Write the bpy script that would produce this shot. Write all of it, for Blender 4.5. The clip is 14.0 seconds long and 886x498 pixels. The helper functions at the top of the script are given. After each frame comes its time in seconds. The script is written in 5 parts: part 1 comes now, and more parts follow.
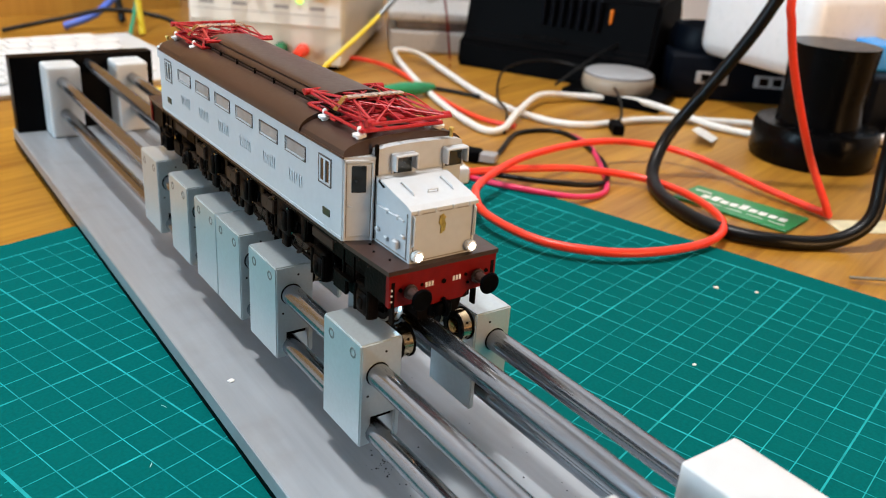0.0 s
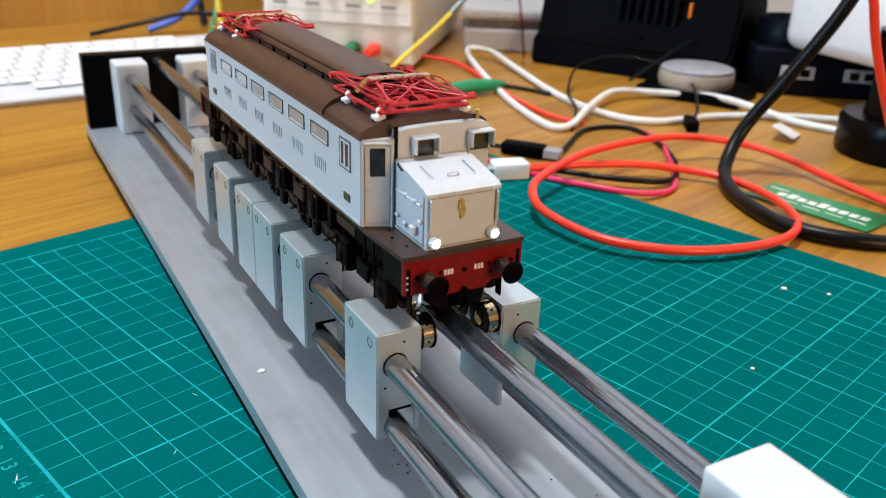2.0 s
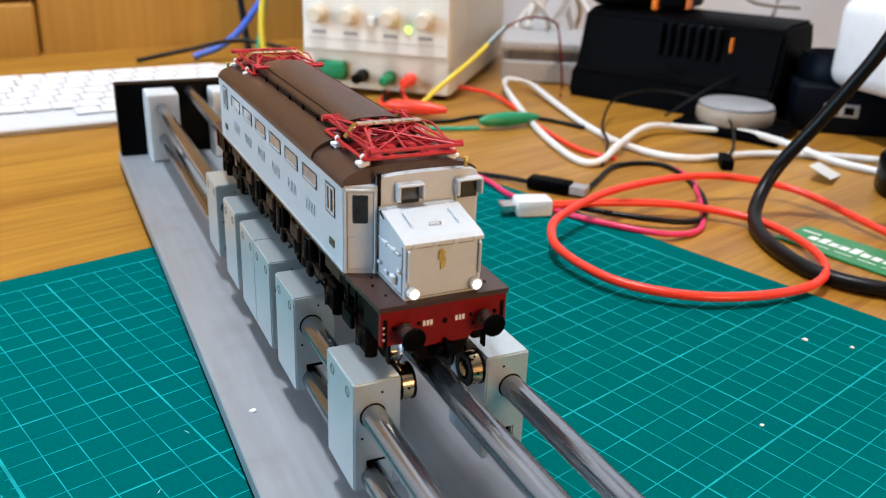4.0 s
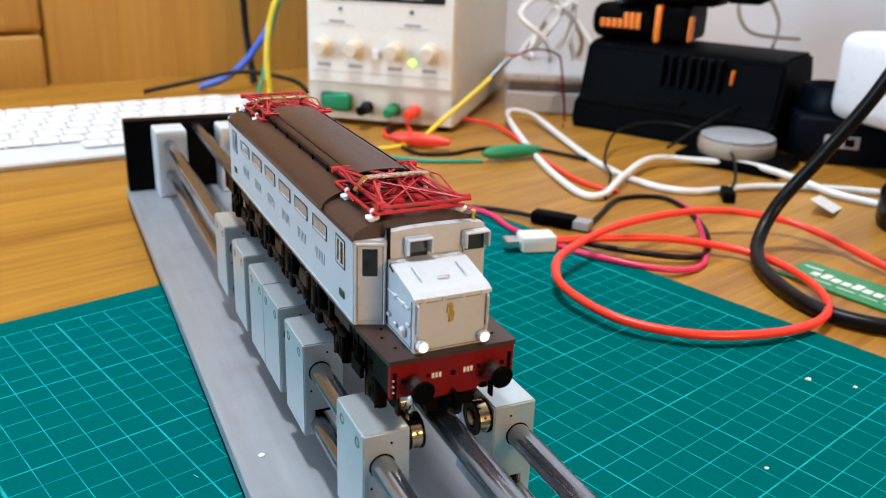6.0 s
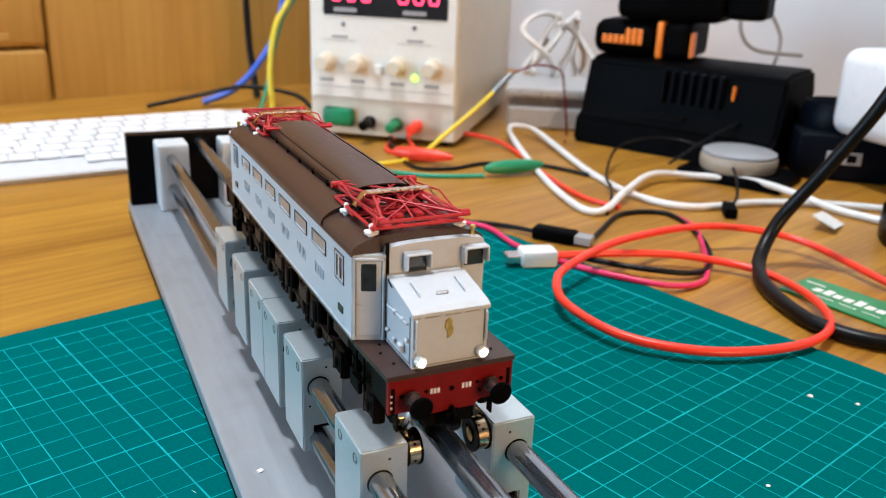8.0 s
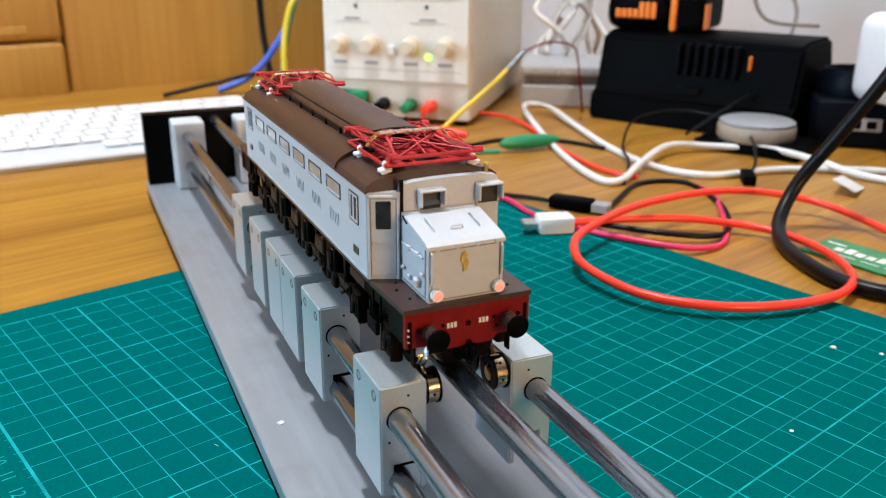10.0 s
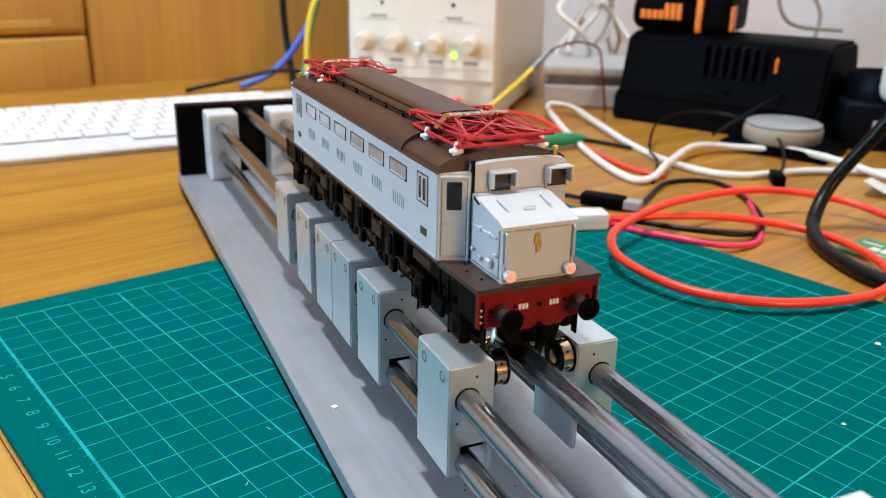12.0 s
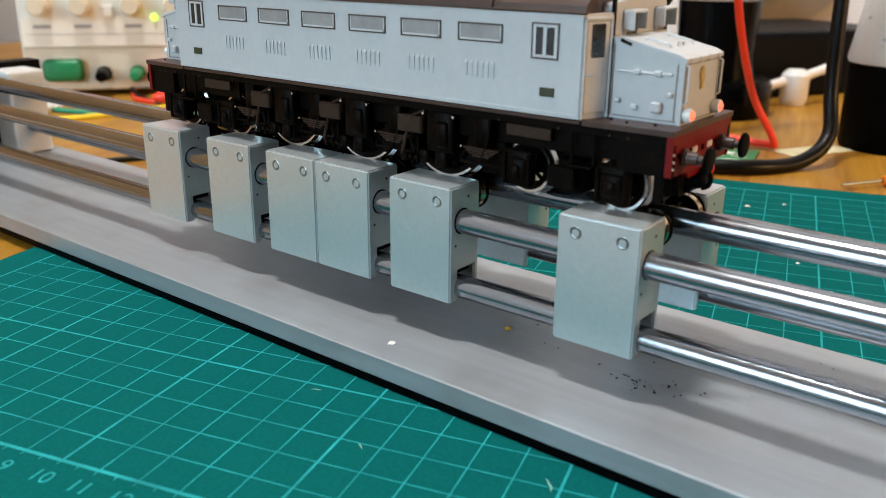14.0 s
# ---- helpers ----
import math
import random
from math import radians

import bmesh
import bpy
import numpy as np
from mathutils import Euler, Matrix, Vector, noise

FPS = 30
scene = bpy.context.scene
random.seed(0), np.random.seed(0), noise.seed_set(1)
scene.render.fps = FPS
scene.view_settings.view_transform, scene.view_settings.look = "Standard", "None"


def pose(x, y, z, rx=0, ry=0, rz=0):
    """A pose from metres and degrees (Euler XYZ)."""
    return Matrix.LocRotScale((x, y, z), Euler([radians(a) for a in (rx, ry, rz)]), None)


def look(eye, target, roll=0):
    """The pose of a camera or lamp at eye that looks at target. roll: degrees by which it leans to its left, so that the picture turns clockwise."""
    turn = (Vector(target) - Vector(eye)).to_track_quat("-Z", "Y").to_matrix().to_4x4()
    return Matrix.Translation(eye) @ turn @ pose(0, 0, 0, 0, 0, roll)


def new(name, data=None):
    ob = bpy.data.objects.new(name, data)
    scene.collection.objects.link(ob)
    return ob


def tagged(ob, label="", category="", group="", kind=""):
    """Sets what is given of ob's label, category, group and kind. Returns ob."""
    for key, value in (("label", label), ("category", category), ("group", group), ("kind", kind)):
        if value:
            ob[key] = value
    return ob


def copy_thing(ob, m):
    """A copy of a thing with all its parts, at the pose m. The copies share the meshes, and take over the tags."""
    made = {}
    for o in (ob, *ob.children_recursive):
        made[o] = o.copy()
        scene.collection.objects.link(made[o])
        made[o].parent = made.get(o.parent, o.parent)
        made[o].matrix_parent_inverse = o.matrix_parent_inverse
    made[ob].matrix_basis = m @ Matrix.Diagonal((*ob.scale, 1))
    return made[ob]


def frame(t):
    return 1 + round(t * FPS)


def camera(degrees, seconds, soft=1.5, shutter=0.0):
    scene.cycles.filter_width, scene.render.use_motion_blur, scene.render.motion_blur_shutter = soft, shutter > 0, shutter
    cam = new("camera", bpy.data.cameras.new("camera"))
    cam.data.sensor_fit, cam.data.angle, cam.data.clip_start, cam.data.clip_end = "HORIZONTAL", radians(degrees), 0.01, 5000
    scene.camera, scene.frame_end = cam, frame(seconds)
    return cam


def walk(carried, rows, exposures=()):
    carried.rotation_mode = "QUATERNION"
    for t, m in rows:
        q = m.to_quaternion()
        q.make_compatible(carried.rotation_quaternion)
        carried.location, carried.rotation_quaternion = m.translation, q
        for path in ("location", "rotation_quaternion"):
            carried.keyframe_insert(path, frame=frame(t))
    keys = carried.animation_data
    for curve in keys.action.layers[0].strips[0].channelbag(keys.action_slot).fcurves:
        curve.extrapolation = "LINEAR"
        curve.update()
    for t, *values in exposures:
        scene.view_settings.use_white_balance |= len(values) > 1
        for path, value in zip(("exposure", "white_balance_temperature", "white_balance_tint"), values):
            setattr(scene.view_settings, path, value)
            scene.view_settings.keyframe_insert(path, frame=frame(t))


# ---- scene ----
cam = camera(54.8, 14.0, 0.9)
cam.data.dof.use_dof, cam.data.dof.focus_distance, cam.data.dof.aperture_fstop = True, 0.25, 20.0
PATH = [
    (0, (-0.008, -0.011, 0.154), (1.073, 1.472, -0.642), 4.0),
    (0.5, (-0.029, -0.036, 0.16), (0.983, 1.505, -0.615), 3.5),
    (1, (-0.021, -0.036, 0.15), (0.953, 1.525, -0.633), 3.0),
    (1.5, (-0.006, -0.021, 0.151), (0.938, 1.557, -0.635), 2.6),
    (2, (0.01, -0.014, 0.147), (0.917, 1.582, -0.648), 2.1),
    (2.5, (0.021, -0.016, 0.152), (0.876, 1.61, -0.639), 2.4),
    (3, (0.028, -0.016, 0.15), (0.847, 1.633, -0.63), 2.1),
    (5.5, (0.025, -0.016, 0.158), (0.837, 1.669, -0.55), 2.1),
    (6, (0.025, -0.016, 0.16), (0.837, 1.672, -0.541), 2.1),
    (6.5, (0.027, -0.016, 0.161), (0.839, 1.676, -0.529), 2.1),
    (7, (0.027, -0.018, 0.162), (0.839, 1.678, -0.518), 2.1),
    (7.5, (0.026, -0.017, 0.162), (0.836, 1.683, -0.513), 2.1),
    (8, (0.026, -0.016, 0.16), (0.836, 1.686, -0.509), 2.2),
    (10.3, (0.025, -0.021, 0.146), (0.791, 1.697, -0.531), 0.3),
    (10.5, (0.024, -0.021, 0.146), (0.791, 1.701, -0.525), 0.3),
    (11, (0.023, -0.019, 0.144), (0.786, 1.705, -0.525), 0.3),
    (11.5, (0.02, -0.017, 0.143), (0.782, 1.707, -0.526), 0.6),
    (12, (0.01, -0.016, 0.141), (0.772, 1.707, -0.528), 1.2),
    (12.5, (-0.003, -0.031, 0.116), (0.8, 1.669, -0.566), 1.2),
    (13, (-0.026, -0.031, 0.101), (0.949, 1.573, -0.59), 0.2),
    (13.5, (-0.054, 0.016, 0.105), (1.276, 1.359, -0.548), -0.7),
    (14, (-0.074, 0.075, 0.102), (1.416, 1.237, -0.555), 0.5),
]
# the clip's camera cools its picture in the middle and warms it at the end
BALANCE = [(0, 0.12, 6500, 10), (1, 0.12, 6200, 10), (3, 0.14, 6050, 10), (5.5, 0.15, 5950, 10), (8, 0.13, 5950, 10), (11.5, 0.16, 6050, 10), (12.5, 0.10, 6150, 10), (13.2, 0.10, 6450, 10), (14, -0.02, 6850, 10)]
walk(cam, [(t, look(eye, target, roll)) for t, eye, target, roll in PATH], BALANCE)

# ---- world and light ----
# The desk, its mat and the room share one frame, turned from the track: a runs to the right, b away.
DESK = pose(-0.0287, 0.3296, 0, 0, 0, 16.3)
TABLE_Z = -0.003


def on_desk(a, b, z, rz=0):
    return DESK @ pose(a, b, z, 0, 0, rz)


world = bpy.data.worlds.new("room_world")
scene.world = world
world.use_nodes = True
world.node_tree.nodes["Background"].inputs["Color"].default_value = (0.8, 0.85, 0.9, 1)
world.node_tree.nodes["Background"].inputs["Strength"].default_value = 0.02


def area_lamp(name, m, sx, sy, watts, colour):
    data = bpy.data.lights.new(name, "AREA")
    data.shape, data.size, data.size_y, data.energy, data.color = "RECTANGLE", sx, sy, watts, colour
    ob = new(name, data)
    ob.matrix_world = m
    return ob


area_lamp("ceiling_lamp", look((0.0, 0.36, 1.64), (0.10, 0.26, 0)), 0.10, 0.22, 24.5, (1.0, 0.98, 0.96))
area_lamp("window_light", look((-1.55, 0.75, 0.60), (0.1, 0.25, 0.05)), 1.1, 0.8, 45, (0.53, 0.80, 1.0))
area_lamp("room_lamp", look((0.42, -1.45, 0.34), (0.12, 0.2, 0.05)), 0.4, 0.4, 14.5, (1.0, 0.58, 0.25))


# ---- materials ----
def material(name, colour, rough=0.5, metal=0.0, vary=0.12, scale=200.0, bump=0.0, stain=0.0, stain_scale=25.0, stain_colour=None,
             stretch=(1, 1, 1), glow=0.0, glass=0.0, coat=0.0, sss=0.0, each=0.0, rough_vary=0.08, spec=0.5):
    m = bpy.data.materials.new(name)
    m.use_nodes = True
    nt = m.node_tree
    b = nt.nodes["Principled BSDF"]
    tex = nt.nodes.new("ShaderNodeTexCoord")
    mp = nt.nodes.new("ShaderNodeMapping")
    mp.inputs["Scale"].default_value = stretch
    nt.links.new(tex.outputs["Object"], mp.inputs["Vector"])
    n1 = nt.nodes.new("ShaderNodeTexNoise")
    n1.inputs["Scale"].default_value, n1.inputs["Detail"].default_value = scale, 5
    nt.links.new(mp.outputs[0], n1.inputs["Vector"])
    ramp = nt.nodes.new("ShaderNodeMapRange")
    ramp.inputs["From Min"].default_value, ramp.inputs["From Max"].default_value = 0.3, 0.7
    ramp.inputs["To Min"].default_value, ramp.inputs["To Max"].default_value = 1 - vary, 1 + vary
    nt.links.new(n1.outputs["Fac"], ramp.inputs["Value"])
    mul = nt.nodes.new("ShaderNodeVectorMath")
    mul.operation = "SCALE"
    mul.inputs[0].default_value = colour[:3]
    nt.links.new(ramp.outputs[0], mul.inputs["Scale"])
    out = mul.outputs[0]
    if stain:
        n2 = nt.nodes.new("ShaderNodeTexNoise")
        n2.inputs["Scale"].default_value, n2.inputs["Detail"].default_value = stain_scale, 7
        nt.links.new(tex.outputs["Object"], n2.inputs["Vector"])
        r2 = nt.nodes.new("ShaderNodeMapRange")
        r2.inputs["From Min"].default_value, r2.inputs["From Max"].default_value = 0.5, 0.75
        r2.inputs["To Max"].default_value = stain
        nt.links.new(n2.outputs["Fac"], r2.inputs["Value"])
        mix = nt.nodes.new("ShaderNodeMix")
        mix.data_type = "RGBA"
        nt.links.new(r2.outputs[0], mix.inputs["Factor"])
        nt.links.new(out, mix.inputs[6])
        mix.inputs[7].default_value = (*(stain_colour or [c * 0.4 for c in colour[:3]]), 1)
        out = mix.outputs[2]
    if each:
        info = nt.nodes.new("ShaderNodeObjectInfo")
        r3 = nt.nodes.new("ShaderNodeMapRange")
        r3.inputs["To Min"].default_value, r3.inputs["To Max"].default_value = 1 - each, 1 + each
        nt.links.new(info.outputs["Random"], r3.inputs["Value"])
        m3 = nt.nodes.new("ShaderNodeVectorMath")
        m3.operation = "SCALE"
        nt.links.new(out, m3.inputs[0])
        nt.links.new(r3.outputs[0], m3.inputs["Scale"])
        out = m3.outputs[0]
    nt.links.new(out, b.inputs["Base Color"])
    rr = nt.nodes.new("ShaderNodeMapRange")
    rr.inputs["To Min"].default_value, rr.inputs["To Max"].default_value = max(0.02, rough - rough_vary), min(1, rough + rough_vary)
    nt.links.new(n1.outputs["Fac"], rr.inputs["Value"])
    nt.links.new(rr.outputs[0], b.inputs["Roughness"])
    b.inputs["Metallic"].default_value = metal
    b.inputs["Specular IOR Level"].default_value = spec
    b.inputs["Coat Weight"].default_value = coat
    b.inputs["Transmission Weight"].default_value = glass
    if sss:
        b.inputs["Subsurface Weight"].default_value = sss
        b.inputs["Subsurface Radius"].default_value = (0.006, 0.006, 0.006)
        b.inputs["Subsurface Scale"].default_value = 1.0
    if glow:
        b.inputs["Emission Color"].default_value = (*colour[:3], 1)
        b.inputs["Emission Strength"].default_value = glow
    if bump:
        bp = nt.nodes.new("ShaderNodeBump")
        bp.inputs["Strength"].default_value, bp.inputs["Distance"].default_value = bump, 0.0004
        nt.links.new(n1.outputs["Fac"], bp.inputs["Height"])
        nt.links.new(bp.outputs[0], b.inputs["Normal"])
    return m


def wood_material(name, light, dark, along="y", scale=1.0, rough=0.4):
    """Oiled bamboo-like wood: long streaks with finer fibres in them."""
    m = bpy.data.materials.new(name)
    m.use_nodes = True
    nt = m.node_tree
    b = nt.nodes["Principled BSDF"]
    tex = nt.nodes.new("ShaderNodeTexCoord")
    out = None
    stretch = {"x": (0.05, 1, 1), "y": (1, 0.05, 1), "z": (1, 1, 0.05)}[along]
    facs = []
    for sc, det in ((45 * scale, 3), (260 * scale, 5)):
        mp = nt.nodes.new("ShaderNodeMapping")
        mp.inputs["Scale"].default_value = stretch
        nt.links.new(tex.outputs["Object"], mp.inputs["Vector"])
        n = nt.nodes.new("ShaderNodeTexNoise")
        n.inputs["Scale"].default_value, n.inputs["Detail"].default_value, n.inputs["Distortion"].default_value = sc, det, 0.6
        nt.links.new(mp.outputs[0], n.inputs["Vector"])
        facs.append(n)
    add = nt.nodes.new("ShaderNodeMath")
    add.operation = "ADD"
    nt.links.new(facs[0].outputs["Fac"], add.inputs[0])
    nt.links.new(facs[1].outputs["Fac"], add.inputs[1])
    r = nt.nodes.new("ShaderNodeMapRange")
    r.inputs["From Min"].default_value, r.inputs["From Max"].default_value = 0.7, 1.35
    nt.links.new(add.outputs[0], r.inputs["Value"])
    mix = nt.nodes.new("ShaderNodeMix")
    mix.data_type = "RGBA"
    mix.inputs[6].default_value, mix.inputs[7].default_value = (*dark, 1), (*light, 1)
    nt.links.new(r.outputs[0], mix.inputs["Factor"])
    nt.links.new(mix.outputs[2], b.inputs["Base Color"])
    rr = nt.nodes.new("ShaderNodeMapRange")
    rr.inputs["To Min"].default_value, rr.inputs["To Max"].default_value = rough + 0.1, rough - 0.08
    nt.links.new(facs[1].outputs["Fac"], rr.inputs["Value"])
    nt.links.new(rr.outputs[0], b.inputs["Roughness"])
    bp = nt.nodes.new("ShaderNodeBump")
    bp.inputs["Strength"].default_value, bp.inputs["Distance"].default_value = 0.15, 0.0003
    nt.links.new(facs[1].outputs["Fac"], bp.inputs["Height"])
    nt.links.new(bp.outputs[0], b.inputs["Normal"])
    return m


DESK_WOOD = wood_material("desk_wood", (0.48, 0.240, 0.026), (0.26, 0.106, 0.009), "x", 1.0)
EDGE_WOOD = wood_material("desk_edge_wood", (0.60, 0.36, 0.075), (0.40, 0.20, 0.032), "y", 1.2, 0.5)
CABINET_WOOD = wood_material("cabinet_wood", (0.50, 0.28, 0.05), (0.38, 0.19, 0.028), "z", 0.5, 0.4)
MAT_GREEN = material("mat_green", (0.0005, 0.106, 0.103), 0.75, vary=0.10, scale=900, bump=0.15, stain=0.35, stain_scale=14, stain_colour=(0.0008, 0.122, 0.112), spec=0.02)
MAT_PRINT = material("mat_print", (0.015, 0.33, 0.35), 0.7, vary=0.35, scale=60, spec=0.05)
MAT_UNDER = material("mat_underside", (0.03, 0.035, 0.03), 0.7)
PLATE_ALU = material("plate_aluminium", (0.365, 0.395, 0.43), 0.44, metal=0.5, vary=0.07, scale=350, stretch=(1, 0.08, 1), stain=0.4, stain_scale=60, stain_colour=(0.28, 0.27, 0.265), bump=0.05)
BLOCK_ALU = material("anodised_aluminium", (0.575, 0.65, 0.685), 0.32, metal=0.62, vary=0.04, scale=900, bump=0.04, stain=0.15, stain_scale=60, stain_colour=(0.5, 0.55, 0.55))
STEEL = material("ground_steel", (0.27, 0.295, 0.33), 0.17, metal=0.92, vary=0.12, scale=300, stretch=(1, 0.04, 1), stain=0.25, stain_scale=90, stain_colour=(0.26, 0.27, 0.29), rough_vary=0.04)
# Bronze tint: the wood's reflection is put into the steel's colour.
WOOD_TINTED_STEEL = material("roller_steel", (0.66, 0.52, 0.33), 0.18, metal=1.0, vary=0.1, scale=500)
BRASS = material("roller_brass", (0.75, 0.42, 0.13), 0.22, metal=1.0, vary=0.12, scale=500)
SCREW = material("screw_steel", (0.24, 0.26, 0.27), 0.35, metal=1.0, vary=0.15, scale=800)
BLACK_PLASTIC = material("black_plastic", (0.0012, 0.0012, 0.0016), 0.5, spec=0.03, vary=0.25, scale=400, bump=0.2)
BLACK_GLOSS = material("black_gloss", (0.0014, 0.0014, 0.0018), 0.25, spec=0.10, vary=0.2, scale=200)
BLACK_ALU = material("black_end_plate_metal", (0.0015, 0.0015, 0.002), 0.42, spec=0.05, vary=0.2, scale=700, bump=0.2)
WHITE_PLASTIC = material("white_nylon", (0.58, 0.60, 0.61), 0.45, vary=0.03, scale=120, sss=0.8, stain=0.08, stain_scale=40, stain_colour=(0.7, 0.7, 0.66))
LOCO_GREY = material("loco_grey_paint", (0.515, 0.545, 0.575), 0.38, vary=0.03, scale=500, stain=0.10, stain_scale=120, stain_colour=(0.50, 0.55, 0.58))
# Colour of the strips that draw the shadow lines in panel seams.
SEAM_SHADE = material("seam_shade_grey", (0.22, 0.20, 0.18), 0.5, vary=0.2, scale=900)
LOCO_BROWN = material("loco_brown_paint", (0.043, 0.0205, 0.015), 0.36, vary=0.12, scale=700, stain=0.3, stain_scale=150, stain_colour=(0.062, 0.033, 0.026))
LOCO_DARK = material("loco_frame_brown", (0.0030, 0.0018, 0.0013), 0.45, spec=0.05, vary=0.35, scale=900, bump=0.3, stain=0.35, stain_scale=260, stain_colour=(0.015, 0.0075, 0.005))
LOCO_FRAME_TRIM = material("frame_trim_brown", (0.038, 0.021, 0.014), 0.5, spec=0.15, vary=0.2, scale=900)
LOCO_RED = material("loco_red_paint", (0.17, 0.0026, 0.0026), 0.42, spec=0.2, vary=0.12, scale=600, stain=0.25, stain_scale=250, stain_colour=(0.10, 0.005, 0.005))
PANTO_RED = material("pantograph_red", (0.42, 0.012, 0.018), 0.36, vary=0.15, scale=900)
PANTO_STRIP = material("collector_copper", (0.62, 0.46, 0.36), 0.28, metal=0.85, vary=0.3, scale=500, stain=0.6, stain_scale=300, stain_colour=(0.62, 0.62, 0.62))
NICKEL = material("nickel_tyre", (0.66, 0.66, 0.66), 0.18, metal=1.0, vary=0.08, scale=600)
GLASS_DARK = material("smoked_window", (0.020, 0.028, 0.036), 0.12, vary=0.3, scale=300, coat=0.5)
# Pale grey puts the side panes' reflection into the glass colour.
GLASS_PALE = material("pale_reflecting_window", (0.30, 0.31, 0.32), 0.15, vary=0.10, scale=260, coat=0.5)
WINDOW_FRAME = material("window_frame_dark", (0.07, 0.05, 0.045), 0.4, vary=0.2, scale=700)
BRASS_PLATE = material("cast_brass", (0.58, 0.42, 0.13), 0.35, metal=0.8, vary=0.3, scale=1500)
PLATE_DARK = material("dark_cast_plate", (0.035, 0.045, 0.022), 0.4, vary=0.5, scale=2500)
YELLOW_BIT = material("yellow_bit", (0.6, 0.36, 0.02), 0.5)
PRINT_WHITE = material("print_white", (0.78, 0.76, 0.72), 0.6, vary=0.15, scale=900)
LAMP_WHITE = material("lamp_glow", (1.0, 0.97, 0.92), 0.3, glow=9.0)
LAMP_RED = material("tail_glow", (1.0, 0.085, 0.05), 0.3, glow=3.2)
SCUFF = material("mat_scuff", (0.22, 0.46, 0.44), 0.7, vary=0.2, scale=300)
LAMP_SHELL = material("lamp_shell_clear", (0.78, 0.80, 0.80), 0.2, vary=0.05)
PORCELAIN = material("insulator_white", (0.80, 0.79, 0.77), 0.22, vary=0.03)
KEY_WHITE = material("key_white", (0.80, 0.80, 0.80), 0.5, vary=0.03)
KEYBOARD_WHITE = material("keyboard_white", (0.66, 0.68, 0.70), 0.4, vary=0.03)
PSU_WHITE = material("instrument_ivory", (0.62, 0.59, 0.51), 0.45, vary=0.05, scale=80, stain=0.2, stain_scale=14, stain_colour=(0.50, 0.47, 0.40))
PSU_FRONT = material("instrument_front", (0.74, 0.73, 0.68), 0.42, vary=0.03)
DISPLAY_BLACK = material("display_black", (0.006, 0.007, 0.010), 0.1, vary=0.1)
DISPLAY_RED = material("display_red", (1.0, 0.04, 0.10), 0.4, glow=4.0)
LED_GREEN = material("led_green", (0.30, 1.0, 0.05), 0.4, glow=4.0)
KNOB = material("knob_ivory", (0.66, 0.60, 0.48), 0.35, vary=0.05)
RED_CABLE = material("red_cable", (0.88, 0.042, 0.016), 0.34, vary=0.06, scale=300)
WHITE_CABLE = material("white_cable", (0.74, 0.72, 0.68), 0.4, vary=0.05)
BLACK_CABLE = material("black_cable", (0.0018, 0.0018, 0.0022), 0.36, spec=0.22, vary=0.2)
PINK_CABLE = material("magenta_cable", (0.70, 0.03, 0.12), 0.35, vary=0.06)
YELLOW_CABLE = material("yellow_cable", (0.75, 0.58, 0.03), 0.4, vary=0.06)
BLUE_CABLE = material("blue_cable", (0.05, 0.13, 0.62), 0.4, vary=0.06)
GREEN_CABLE = material("green_cable", (0.02, 0.28, 0.17), 0.4, vary=0.06)
CLIP_RED = material("clip_red", (0.80, 0.05, 0.02), 0.35, vary=0.06)
CLIP_GREEN = material("clip_green", (0.01, 0.22, 0.09), 0.35, vary=0.1)
PCB_GREEN = material("circuit_board_green", (0.015, 0.21, 0.06), 0.35, vary=0.15, scale=400, stain=0.3, stain_scale=140, stain_colour=(0.06, 0.38, 0.16))
ORANGE = material("orange_plastic", (0.80, 0.22, 0.02), 0.4, vary=0.08)
NAVY = material("navy_plastic", (0.0018, 0.003, 0.006), 0.4, spec=0.08, vary=0.2)
GREY_LID = material("grey_plastic", (0.32, 0.32, 0.33), 0.4, vary=0.06)
CLEAR_BOX = material("cloudy_plastic", (0.66, 0.67, 0.68), 0.3, vary=0.06, glass=0.35)
DARK_FILL = material("box_contents", (0.20, 0.20, 0.24), 0.6, vary=0.3, scale=60)
WALL_WHITE = material("wall_paint", (0.72, 0.72, 0.74), 0.8, vary=0.03, scale=20, bump=0.1)
WALL_GREY = material("grey_wall_paint", (0.15, 0.148, 0.146), 0.8, vary=0.05, scale=20)
CEILING_WHITE = material("ceiling_paint", (0.60, 0.60, 0.58), 0.85, vary=0.02, scale=15)
FLOOR_TILE = material("floor_vinyl", (0.30, 0.25, 0.20), 0.6, vary=0.08, scale=8)
BLUE_LABEL = material("blue_label", (0.02, 0.30, 0.75), 0.3, vary=0.15, scale=90)
WHITE_GLOSS = material("white_gloss_case", (0.80, 0.80, 0.81), 0.3, vary=0.02)
TAPE = material("masking_tape", (0.62, 0.56, 0.36), 0.6, vary=0.15, scale=120)


# ---- mesh helpers ----
def part(name, bm, mat, parent=None, label="", m=None, smooth=None):
    me = bpy.data.meshes.new(name)
    bmesh.ops.recalc_face_normals(bm, faces=bm.faces)
    if smooth is not None:
        for f in bm.faces:
            f.smooth = True
        for e in bm.edges:
            if len(e.link_faces) == 2 and e.calc_face_angle(0) > radians(smooth):
                e.smooth = False
    bm.to_mesh(me)
    bm.free()
    me.materials.append(mat)
    ob = new(name, me)
    if parent:
        ob.parent = parent
    if m is not None:
        ob.matrix_basis = m
    if label:
        tagged(ob, label)
    return ob


def piece(name, like, parent, m):
    ob = new(name, like.data)
    ob.parent = parent
    ob.matrix_basis = m
    return ob


